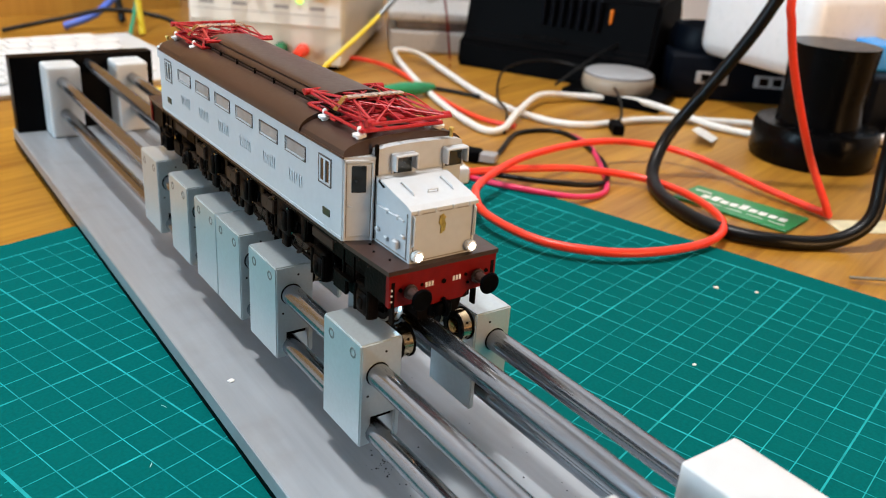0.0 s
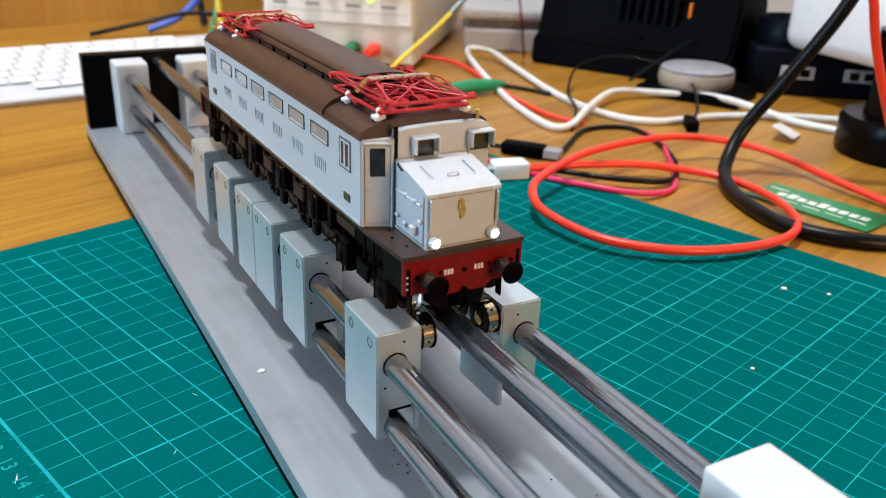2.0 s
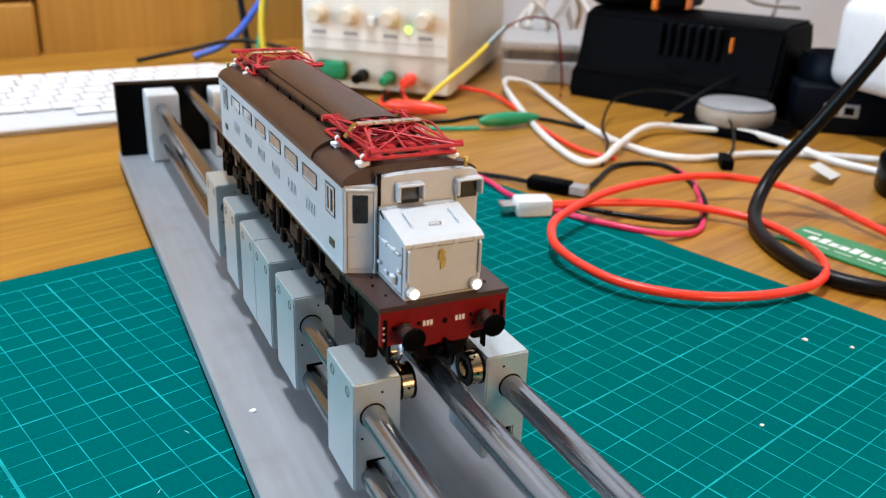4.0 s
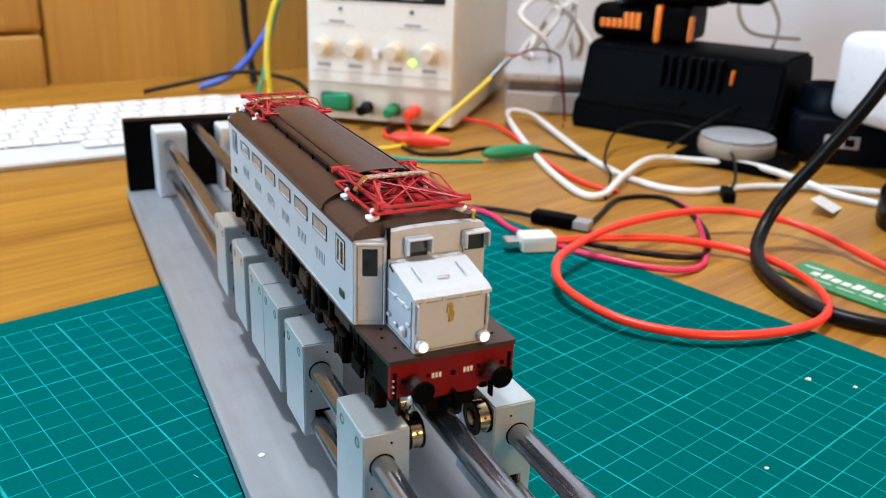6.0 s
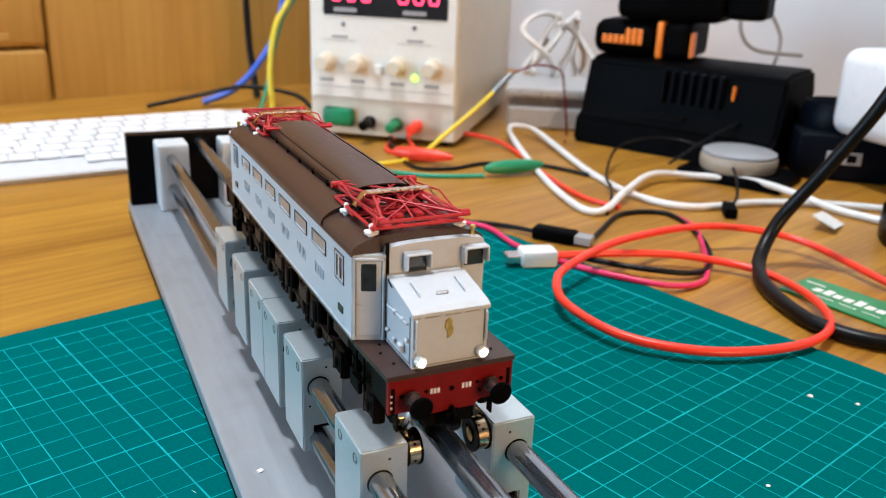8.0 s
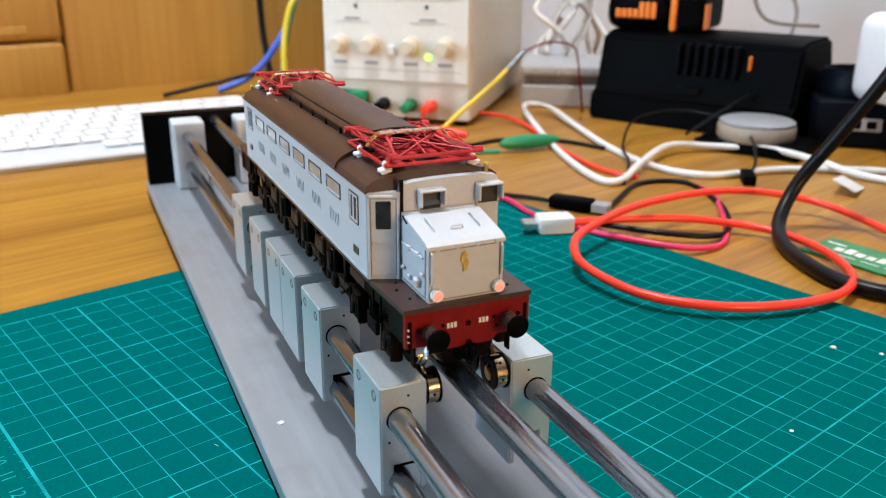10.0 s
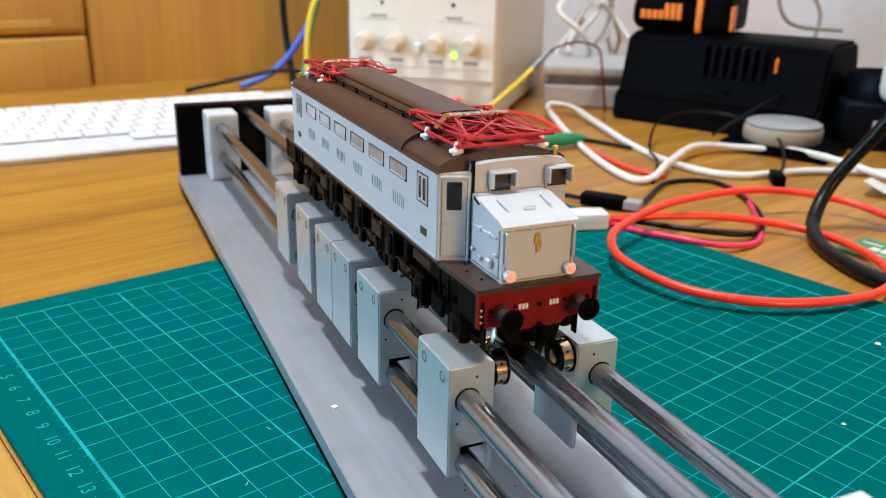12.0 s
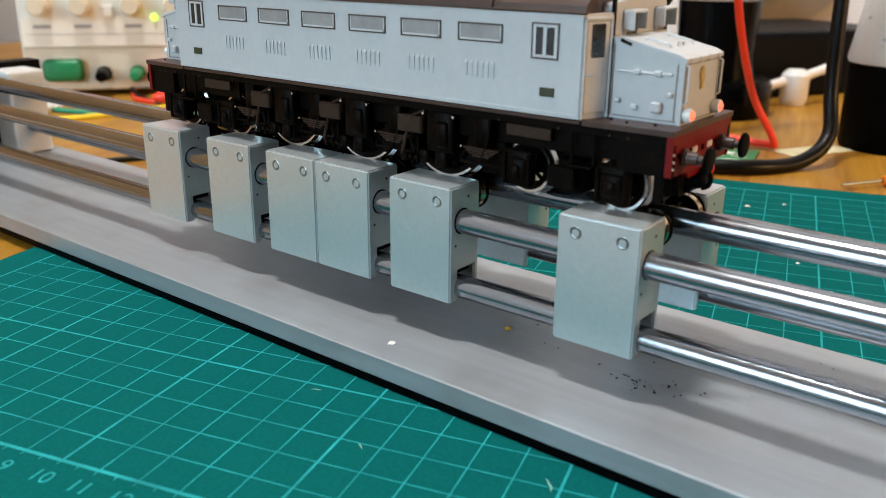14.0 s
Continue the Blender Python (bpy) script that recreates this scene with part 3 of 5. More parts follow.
        part("skirt_line", boxed(X - sgn * 0.0001, X + sgn * 0.00015, -HL + 0.001, HL - 0.001, deck + 0.0005, deck + 0.0010), LOCO_GREY, L)
    # the two ends are alike, turned half round
    for turn in (0, 180):
        E = pose(0, 0, 0, 0, 0, turn)
        build_end(L, E, deck, eave, HW, HL, turn == 0)
    build_frame(L, deck)
    return L


def build_end(L, E, deck, eave, HW, HL, front):
    F = -HL - 0.0020
    def P(name, bm, mat, label="", smooth=None, parent=None):
        bmesh.ops.transform(bm, verts=bm.verts, matrix=E)
        return part(name, bm, mat, parent or L, label, smooth=smooth)
    # slanting door on the cut corner
    d0, d1 = Vector((-HW, -HL + 0.0010, 0)), Vector((-0.0097, F, 0))
    u = (d1 - d0).normalized()
    nrm = Vector((u.y, -u.x, 0))
    if nrm.y > 0:
        nrm = -nrm
    D = Matrix(((u.x, nrm.x, 0, d0.x), (u.y, nrm.y, 0, d0.y), (0, 0, 1, 0), (0, 0, 0, 1)))
    w = (d1 - d0).length
    def on_door(bm):
        bmesh.ops.transform(bm, verts=bm.verts, matrix=D)
        return bm
    door = P("door", on_door(boxed(0.0010, w - 0.0010, 0, 0.0003, deck + 0.0012, eave - 0.0016, 0.0002, 1)), LOCO_GREY, "grey cab door")
    f = bmesh.new()
    for a, b, c, d in ((0.0003, 0.0009, deck, eave - 0.0006), (w - 0.0009, w - 0.0003, deck, eave - 0.0006), (0.0003, w - 0.0003, eave - 0.0014, eave - 0.0006)):
        box(f, a, b, 0, 0.0006, c, d, 0.0002, 1)
    P("door_frame", on_door(f), LOCO_GREY)
    f = bmesh.new()
    for a in (0.00095, w - 0.00115):
        box(f, a, a + 0.0002, 0.0001, 0.00036, deck + 0.0010, eave - 0.0015)
    P("door_seam", on_door(f), SEAM_SHADE)
    P("door_window", on_door(boxed(0.0023, w - 0.0023, 0.0002, 0.00045, 0.0335, 0.0405, 0.0002, 1)), GLASS_DARK, "dark door window", parent=door)
    f = bmesh.new()
    tube(f, [(0.0018, 0.0003, 0.0300), (0.0018, 0.0011, 0.0300), (0.0028, 0.0011, 0.0300)], 0.00022, 6, 0)
    P("door_handle", on_door(f), LOCO_GREY, parent=door)
    P("corner_gap", boxed(-0.0098, -0.0090, F - 0.0002, F + 0.0006, deck + 0.0005, eave + 0.0030), LOCO_DARK, "dark panel gap")
    # cab windows under hoods
    for x in (-0.0021, 0.0134):
        g = P("cab_window", boxed(x - 0.0028, x + 0.0028, F - 0.0003, F + 0.001, 0.0376, 0.0424), GLASS_DARK, "dark cab window")
        f = bmesh.new()
        box(f, x - 0.0034, x + 0.0034, F - 0.0028, F, 0.0424, 0.0431, 0.0003, 1)
        box(f, x - 0.0034, x - 0.0028, F - 0.0028, F, 0.0388, 0.0428, 0.0002, 1)
        box(f, x + 0.0028, x + 0.0034, F - 0.0028, F, 0.0388, 0.0428, 0.0002, 1)
        P("window_hood", f, LOCO_GREY, "pale grey window hood", parent=g)
        f = bmesh.new()
        box(f, x - 0.0031, x - 0.0027, F - 0.0006, F, 0.0374, 0.0426)
        box(f, x + 0.0027, x + 0.0031, F - 0.0006, F, 0.0374, 0.0426)
        box(f, x - 0.0031, x + 0.0031, F - 0.0006, F, 0.0372, 0.0377)
        P("window_surround", f, LOCO_GREY, parent=g)
    # sloping nose
    N = -0.0893
    prof = [(F, deck), (N, deck), (N, 0.0335), (N + 0.0012, 0.0345), (F - 0.0010, 0.0376), (F, 0.0378)]
    nose = P("nose", prism(bmesh.new(), prof, -0.0096, 0.0094, "x"), LOCO_GREY, "pale grey equipment nose", smooth=40)
    f = bmesh.new()
    prof = [(N - 0.0005, 0.0334), (N - 0.0004, 0.0342), (N + 0.0012, 0.0350), (F - 0.0030, 0.0377), (F - 0.0030, 0.0371), (N + 0.0012, 0.0342)]
    prism(f, prof, -0.0100, 0.0098, "x")
    P("nose_lid", f, LOCO_GREY, parent=nose)
    s = (0.0377 - 0.0350) / (F - 0.0030 - N - 0.0012)
    def on_lid(y):
        return 0.0350 + s * (y - N - 0.0012)
    f = bmesh.new()
    for x in (-0.0058, 0.0058):
        tube(f, [(x, N + 0.0050, on_lid(N + 0.005)), (x, N + 0.0055, on_lid(N + 0.0055) + 0.0006), (x, N + 0.0105, on_lid(N + 0.0105) + 0.0006), (x, N + 0.0110, on_lid(N + 0.011))], 0.00025, 6, 0)
    tube(f, [(-0.0014, N + 0.0055, on_lid(N + 0.0055)), (-0.0014, N + 0.0055, on_lid(N + 0.0055) + 0.0007), (0.0014, N + 0.0055, on_lid(N + 0.0055) + 0.0007), (0.0014, N + 0.0055, on_lid(N + 0.0055))], 0.00025, 6, 0)
    for x in (-0.0075, -0.0025, 0.0025, 0.0075):
        box(f, x - 0.0006, x + 0.0006, N - 0.0007, N + 0.0004, 0.0331, 0.0344, 0.0002, 1)
    P("lid_fitting", f, LOCO_GREY, parent=nose)
    P("lid_hinge", tube(bmesh.new(), [(-0.0098, F - 0.0022, 0.0372), (-0.0098, F - 0.0045, 0.0364)], 0.00045, 6, 0), LOCO_DARK, "dark hinge", parent=nose)
    # Nose panel seams, their shadow laid on as thin darker strips.
    f = bmesh.new()
    box(f, -0.0092, 0.0090, N - 0.00012, N + 0.0002, 0.0329, 0.0331)
    box(f, -0.0090, 0.0088, N - 0.00012, N + 0.0002, deck + 0.0004, deck + 0.0006)
    for x in (-0.0088, 0.0086):
        box(f, x - 0.0001, x + 0.0001, N - 0.00012, N + 0.0002, deck + 0.0004, 0.0331)
    P("seam", f, SEAM_SHADE, "brown-grey strip for the shadow in a panel seam", parent=nose)
    f = bmesh.new()
    for x in (-0.0097, 0.0095):
        box(f, x - 0.00012, x + 0.00012, N + 0.0010, F - 0.0012, deck + 0.0006, deck + 0.0008)
        box(f, x - 0.00012, x + 0.00012, N + 0.0014, N + 0.0016, deck + 0.0006, 0.0330)
        box(f, x - 0.00012, x + 0.00012, F - 0.0008, F - 0.0006, deck + 0.0006, 0.0362)
    P("seam", f, SEAM_SHADE, parent=nose)
    # side door fittings of the nose
    for sg in (-1, 1):
        X = -0.0096 if sg < 0 else 0.0094
        f = bmesh.new()
        tube(f, [(X + sg * 0.0004, F - 0.0018, 0.0308), (X + sg * 0.0004, N + 0.0025, 0.0308)], 0.0003, 6, 0)
        for y in (F - 0.0065, N + 0.0055):
            box(f, X, X + sg * 0.0010, y - 0.0008, y + 0.0008, 0.0303, 0.0314, 0.0002, 1)
            box(f, X, X + sg * 0.0008, y - 0.0006, y + 0.0010, 0.0228, 0.0240, 0.0002, 1)
        box(f, X, X + sg * 0.0014, N + 0.0042, N + 0.0064, 0.0228, 0.0250, 0.0003, 1)
        box(f, X, X + sg * 0.0009, N + 0.0020, N + 0.0034, 0.0262, 0.0272, 0.0002, 1)
        box(f, X, X + sg * 0.0009, F - 0.0030, F - 0.0016, 0.0240, 0.0250, 0.0002, 1)
        P("nose_latch", f, LOCO_GREY, parent=nose)
        P("handrail", tube(bmesh.new(), [(X + sg * -0.0006, N, 0.0330), (X + sg * -0.0006, N - 0.0008, 0.0326), (X + sg * -0.0006, N - 0.0008, 0.0255), (X + sg * -0.0006, N, 0.0250)], 0.00028, 6, 0), LOCO_GREY, parent=nose)
    f = bmesh.new()
    prof = [(-0.0005, 0.0268), (0.0008, 0.0276), (0.0011, 0.0296), (0.0005, 0.0310), (0.0010, 0.0318), (0.0002, 0.0326), (-0.0009, 0.0322), (-0.0012, 0.0300), (-0.0004, 0.0288)]
    prism(f, [(x * 0.85 - 0.0006, 0.0296 + (z - 0.0296) * 0.85) for x, z in prof], N - 0.0005, N, "y")
    P("crest", f, BRASS_PLATE, "small cast brass crest", parent=nose)
    # lamps: clear barrel with a bright bulb behind a lens
    for x in (-0.0079, 0.0079):
        f = bmesh.new()
        lathe(f, [(0.0013, 0), (0.0015, 0.0004), (0.0015, 0.0016), (0.0013, 0.0018), (0.0010, 0.0018)], 18, pose(x, N, 0.0226, 90, 0, 0))
        lamp = P("headlamp", f, LAMP_SHELL, "small round headlamp", smooth=40)
        build_bulb(lamp, E @ Vector((x, N - 0.0012, 0.0226)), front)
    # deck and buffer beam
    B = -0.0912
    prof = [(-0.0164, B), (0.0164, B), (0.0172, -HL), (-0.0172, -HL)]
    P("running_board", prism(bmesh.new(), prof, deck - 0.0012, deck, "z"), LOCO_BROWN, "brown running board")
    f = bmesh.new()
    prism(f, [(-0.0160, deck - 0.0012), (-0.0160, 0.0108), (-0.0075, 0.0105), (-0.0060, 0.0090), (0.0060, 0.0090), (0.0075, 0.0105), (0.0160, 0.0108), (0.0160, deck - 0.0012)], B + 0.0002, B + 0.0016, "y")
    beam = P("buffer_beam", f, LOCO_RED, "dark red buffer beam")
    f = bmesh.new()
    for x in (-0.0042, 0.0040):
        for k in range(3):
            box(f, x + k * 0.0009 - 0.0014, x + k * 0.0009 - 0.0008, B, B + 0.0003, 0.0143, 0.0156)
    P("lettering_bar", f, PRINT_WHITE, "small white marking bars", parent=beam)
    f = bmesh.new()
    for z in (0.0125, 0.0140, 0.0155):
        rod(f, (-0.0153, B + 0.0003, z), (-0.0153, B - 0.0001, z), 0.00025, 6)
    P("rivet", f, PRINT_WHITE, parent=beam)
    for x in (-0.0101, 0.0101):
        f = bmesh.new()
        lathe(f, [(0.0019, 0), (0.0019, 0.0006), (0.0014, 0.0008), (0.0013, 0.0032), (0.0009, 0.0032), (0.0009, 0.0050)], 18, pose(x, B, 0.0142, 90, 0, 0))
        bf = P("buffer", f, LOCO_BROWN, "brown buffer barrel", smooth=40, parent=beam)
        f = bmesh.new()
        lathe(f, [(0.0010, 0.0048), (0.0028, 0.0050), (0.0029, 0.0054), (0.0026, 0.0058), (0.0010, 0.0060), (0.0001, 0.0060)], 24, pose(x, B, 0.0142, 90, 0, 0))
        P("buffer_head", f, BLACK_PLASTIC, "black buffer head", smooth=40)
    f = bmesh.new()
    box(f, -0.0030, 0.0030, B + 0.0010, B + 0.0090, 0.0045, 0.0100, 0.0008)
    box(f, -0.0022, 0.0022, B - 0.0012, B + 0.0020, 0.0058, 0.0092, 0.0006)
    tube(f, [(0.0, B, 0.0100), (0.0, B - 0.0022, 0.0088), (0.0, B - 0.0022, 0.0066), (0.0, B - 0.0006, 0.0056)], 0.0006, 6)
    P("coupler", f, BLACK_PLASTIC, "black coupler", smooth=50)
    f = bmesh.new()
    prism(f, [(-0.0072, 0.0092), (0.0078, 0.0092), (0.0062, 0.0042), (-0.0055, 0.0042)], B + 0.0022, B + 0.0080, "y")
    P("coupler_housing", f, LOCO_DARK, "black coupler housing")
    f = bmesh.new()
    for x, z, q in ((-0.0066, 0.0152, 0.0005), (-0.0128, 0.0150, 0.0006), (0.0066, 0.0152, 0.0005), (0.0074, 0.0128, 0.0004), (0.0130, 0.0150, 0.0006), (-0.0001, 0.0148, 0.0007)):
        rod(f, (x, B + 0.0003, z), (x, B - 0.00005, z), q, 6)
    P("socket_hole", f, LOCO_DARK, "dark socket holes", parent=beam)
    f = bmesh.new()
    for x, y in ((-0.0125, 0.006), (-0.0135, 0.012), (0.0125, 0.005), (-0.0120, 0.0165)):
        rod(f, (x, B + y, deck - 0.0002), (x, B + y, deck + 0.0003), 0.00035, 8)
    P("deck_bolt", f, LOCO_DARK, "dark bolts on the running board")
    for x in (-0.0125, 0.0125):
        f = bmesh.new()
        box(f, x - 0.0003, x + 0.0003, B + 0.0030, B + 0.0052, 0.0038, 0.0110, 0.0002, 1)
        P("guard_iron", f, LOCO_DARK)
    # pantograph folded on the roof
    build_pantograph(L, E, eave)


bulbs = []


def build_bulb(lamp, at, lit):
    """A two-coloured bulb: one half white, the other red, which turns round when the engine reverses."""
    f = bmesh.new()
    bmesh.ops.create_uvsphere(f, u_segments=20, v_segments=12, radius=0.00118)
    b = part("bulb", f, LAMP_WHITE if lit else LAMP_SHELL, lamp, "two-coloured glowing bulb" if lit else "", smooth=60)
    b.location = at
    if lit:
        b.data.materials.append(LAMP_RED)
        for p in b.data.polygons:
            p.material_index = 1 if p.center.y > 0 else 0
        bulbs.append(b)


def build_pantograph(L, E, eave):
    def P(name, bm, mat, label="", smooth=None, parent=None):
        bmesh.ops.transform(bm, verts=bm.verts, matrix=E)
        return part(name, bm, mat, parent or L, label, smooth=smooth)
    z0 = eave + 0.0057
    y0, y1, xm = -0.0690, -0.0400, 0.0118
    r = 0.00040
    base = P("pantograph", boxed(-0.0125, 0.0125, -0.0560, -0.0530, z0 - 0.0009, z0 - 0.0003, 0.0002, 1), PANTO_RED, "folded red lattice pantograph")

    def strut(p, q, rr=r, name="strut"):
        P(name, rod(bmesh.new(), p, q, rr, 6), PANTO_RED, smooth=60, parent=base)
    for p, q in (((-xm, y0), (xm, y0)), ((-xm, y1), (xm, y1)), ((-xm, y0), (-xm, y1)), ((xm, y0), (xm, y1)), ((-0.004, y0), (-0.004, y1)), ((0.004, y0), (0.004, y1)), ((-xm, y0), (-0.004, -0.0545)), ((xm, y0), (0.004, -0.0545)), ((-xm, y1), (-0.004, -0.0545)), ((xm, y1), (0.004, -0.0545))):
        strut((*p, z0), (*q, z0), r * 1.25, "base_bar")
    for x in (-0.006, 0.0, 0.006):
        strut((x, -0.059, z0 + 0.0006), (x, -0.048, z0 + 0.0006), 0.0009, "spring")
    zu = z0 + 0.0028
    ya_, yb_ = -0.0730, -0.0362
    for sx in (-1, 1):
        for ya, yb in ((-0.0480, ya_), (-0.0610, yb_)):
            strut((sx * 0.0085, ya, z0 + 0.0005), (sx * 0.0108, yb, zu))
            strut((sx * 0.0030, ya, z0 + 0.0005), (sx * 0.0108, yb, zu), r * 0.8)
            strut((sx * 0.0108, yb, zu), (sx * 0.0066, -0.0545, zu + 0.0014))
            strut((sx * 0.0108, yb, zu), (-sx * 0.0066, -0.0545, zu + 0.0010), r * 0.7)
            strut((sx * 0.0095, (ya + yb) / 2, z0 + 0.0018), (-sx * 0.0095, (ya + yb) / 2, z0 + 0.0018), r * 0.7)
            strut((sx * 0.0085, ya, z0 + 0.0005), (-sx * 0.0100, (ya + yb) / 2, z0 + 0.0018), r * 0.6)
            strut((sx * 0.0050, ya, z0 + 0.0012), (-sx * 0.0070, yb * 0.6 + ya * 0.4, zu - 0.0004), r * 0.6)
            strut((sx * 0.0110, (ya + yb) / 2, z0), (sx * 0.0020, (ya * 0.3 + yb * 0.7), zu), r * 0.6)
    for yb in (ya_, yb_):
        strut((-0.0118, yb, zu), (0.0118, yb, zu), r * 1.2)
        for k in range(4):
            x = -0.009 + k * 0.006
            strut((x, yb, zu), (x + (0.003 if k % 2 else -0.003), -0.0545, zu + 0.0010), r * 0.6)
    strip = P("collector_strip", boxed(-0.0084, 0.0084, -0.0558, -0.0532, zu + 0.0018, zu + 0.0024, 0.0002, 1), PANTO_STRIP, "worn copper collector strip", parent=base)
    for x in (-0.0045, 0.0005, 0.0050):
        P("strip_joint", boxed(x - 0.0004, x + 0.0004, -0.0559, -0.0531, zu + 0.0019, zu + 0.00245), NICKEL, parent=strip)
    for sx in (-1, 1):
        f = bmesh.new()
        prism(f, [(sx * 0.0084, zu + 0.0018), (sx * 0.0084, zu + 0.0024), (sx * 0.0092, zu + 0.0021), (sx * 0.0118, zu - 0.0010), (sx * 0.0112, zu - 0.0012), (sx * 0.0090, zu + 0.0016)], -0.0555, -0.0535, "y")
        P("horn", f, NICKEL, "bare metal end horn", parent=strip)
        P("base_plate", boxed(sx * 0.0060, sx * 0.0095, -0.0680, -0.0600, z0 - 0.0007, z0 - 0.0002, 0.0002, 1), PANTO_RED, parent=base)
        P("spring_box", boxed(sx * 0.0015, sx * 0.0040, -0.0640, -0.0580, z0 - 0.0002, z0 + 0.0012, 0.0004, 1), PANTO_RED, parent=base)
        P("bearing", rod(bmesh.new(), (sx * 0.0100, -0.0715, zu), (sx * 0.0122, -0.0715, zu), 0.0009, 10), PANTO_RED, smooth=40, parent=base)
        P("bearing", rod(bmesh.new(), (sx * 0.0100, -0.0380, zu), (sx * 0.0122, -0.0380, zu), 0.0009, 10), PANTO_RED, smooth=40, parent=base)
        strut((sx * 0.0118, -0.0690, z0), (sx * 0.0060, -0.0570, zu + 0.0008), r * 1.3)
        strut((sx * 0.0118, -0.0400, z0), (sx * 0.0060, -0.0520, zu + 0.0008), r * 1.3)
    for x in (-0.0117, 0.0117):
        for y in (-0.0675, -0.0490):
            f = bmesh.new()
            zz = eave + 0.0024
            lathe(f, [(0.0009, 0), (0.0010, 0.0016), (0.0018, 0.0018), (0.0018, 0.0024), (0.0010, 0.0026), (0.0006, 0.0028), (0.0007, 0.0038), (0.0003, 0.0043)], 16, pose(x, y, zz))
            P("insulator", f, PORCELAIN, "white roof insulator", smooth=50)
    f = bmesh.new()
    lathe(f, [(0.0005, 0), (0.0005, 0.0022), (0.0008, 0.0024), (0.0007, 0.0030), (0.0002, 0.0032)], 10, pose(0.0140, -0.0705, eave + 0.0016))
    P("whistle", f, BRASS_PLATE, "small brass whistle", smooth=50)


def build_frame(L, deck):
    """Outside frames, axle boxes and wheels below the running board."""
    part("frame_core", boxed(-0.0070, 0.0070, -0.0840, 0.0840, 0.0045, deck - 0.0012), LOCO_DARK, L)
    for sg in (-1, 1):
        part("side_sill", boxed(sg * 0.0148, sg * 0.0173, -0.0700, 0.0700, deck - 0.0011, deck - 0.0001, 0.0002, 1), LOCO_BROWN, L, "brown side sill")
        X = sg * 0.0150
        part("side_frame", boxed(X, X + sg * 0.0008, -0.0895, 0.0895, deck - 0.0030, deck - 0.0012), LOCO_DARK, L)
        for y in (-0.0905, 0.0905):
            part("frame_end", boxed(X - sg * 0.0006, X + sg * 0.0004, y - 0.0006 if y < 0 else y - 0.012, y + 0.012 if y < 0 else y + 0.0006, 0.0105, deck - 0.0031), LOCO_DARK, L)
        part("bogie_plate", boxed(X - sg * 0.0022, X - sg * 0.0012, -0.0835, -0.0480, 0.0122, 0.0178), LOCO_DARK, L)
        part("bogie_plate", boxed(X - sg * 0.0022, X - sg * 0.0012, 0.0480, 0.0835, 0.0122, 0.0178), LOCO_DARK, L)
        for y0 in (-0.0680, 0.0610):
            part("bogie_bar", boxed(X - sg * 0.0012, X, y0, y0 + 0.0070, 0.0038, 0.0090, 0.0003, 1), LOCO_DARK, L)
        # axle boxes in their housings
        for y in (-0.0775, -0.0530, 0.0530, 0.0775):
            bm = bmesh.new()
            box(bm, X - sg * 0.0024, X + sg * 0.0004, y - 0.0040, y + 0.0040, 0.0024, 0.0112, 0.0008, 2)
            box(bm, X, X + sg * 0.0010, y - 0.0026, y + 0.0026, 0.0036, 0.0094, 0.0006, 1)
            box(bm, X, X + sg * 0.0016, y - 0.0012, y + 0.0012, 0.0045, 0.0078, 0.0004, 1)
            for q in (-0.0033, 0.0033):
                rod(bm, (X + sg * 0.0004, y + q, 0.0030), (X + sg * 0.0004, y + q, 0.0105), 0.0006, 8)
            part("axle_box", bm, LOCO_DARK, L, smooth=50)
        for y in (-0.0285, 0.0, 0.0285):
            bm = bmesh.new()
            box(bm, X - sg * 0.0020, X + sg * 0.0002, y - 0.0052, y + 0.0030, 0.0072, 0.0176, 0.0005, 1)
            box(bm, X - sg * 0.0004, X + sg * 0.0010, y - 0.0040, y - 0.0006, 0.0085, 0.0150, 0.0005, 1)
            box(bm, X - sg * 0.0020, X - sg * 0.0002, y - 0.0030, y + 0.0006, 0.0030, 0.0074, 0.0004, 1)
            box(bm, X - sg * 0.0016, X - sg * 0.0004, y + 0.0030, y + 0.0060, 0.0036, 0.0070, 0.0004, 1)
            part("spring_gear", bm, LOCO_DARK, L, smooth=50)
            part("sand_box", boxed(X - sg * 0.0010, X + sg * 0.0010, y + 0.0040, y + 0.0120, 0.0112, 0.0156, 0.0004, 1), LOCO_FRAME_TRIM, L, "brown ribbed box")
            for q in (-0.0060, 0.0034):
                part("bolt_head", rod(bmesh.new(), (X - sg * 0.0004, y + q, 0.0166), (X + sg * 0.0010, y + q, 0.0166), 0.00036, 8), NICKEL, L, "bright bolt head", smooth=50)
            bm = bmesh.new()
            for q in (0.0065, 0.0085):
                rod(bm, (X - sg * 0.002, y + q, 0.0048), (X, y + q, 0.0048), 0.0007, 8)
                rod(bm, (X - sg * 0.001, y + q, 0.0030), (X - sg * 0.001, y + q, 0.0100), 0.0004, 6)
            part("brake_rigging", bm, LOCO_DARK, L, smooth=50)
        for y in (-0.0145, 0.0145, -0.0425, 0.0425):
            bm = bmesh.new()
            box(bm, X - sg * 0.0026, X - sg * 0.0004, y - 0.0022, y + 0.0022, 0.0092, 0.0180, 0.0003, 1)
            tube(bm, [(X, y - 0.0024, 0.0172), (X, y - 0.0016, 0.0110), (X, y + 0.0006, 0.0065), (X, y + 0.0030, 0.0050)], 0.0005, 6)
            part("hanger", bm, LOCO_DARK, L, smooth=50)
            bm = bmesh.new()
            for j in range(4):
                box(bm, X - sg * 0.0012, X + sg * 0.0004, y - 0.0052 + j * 0.0009, y + 0.0052 - j * 0.0009, 0.0096 - j * 0.0006, 0.0100 - j * 0.0006)
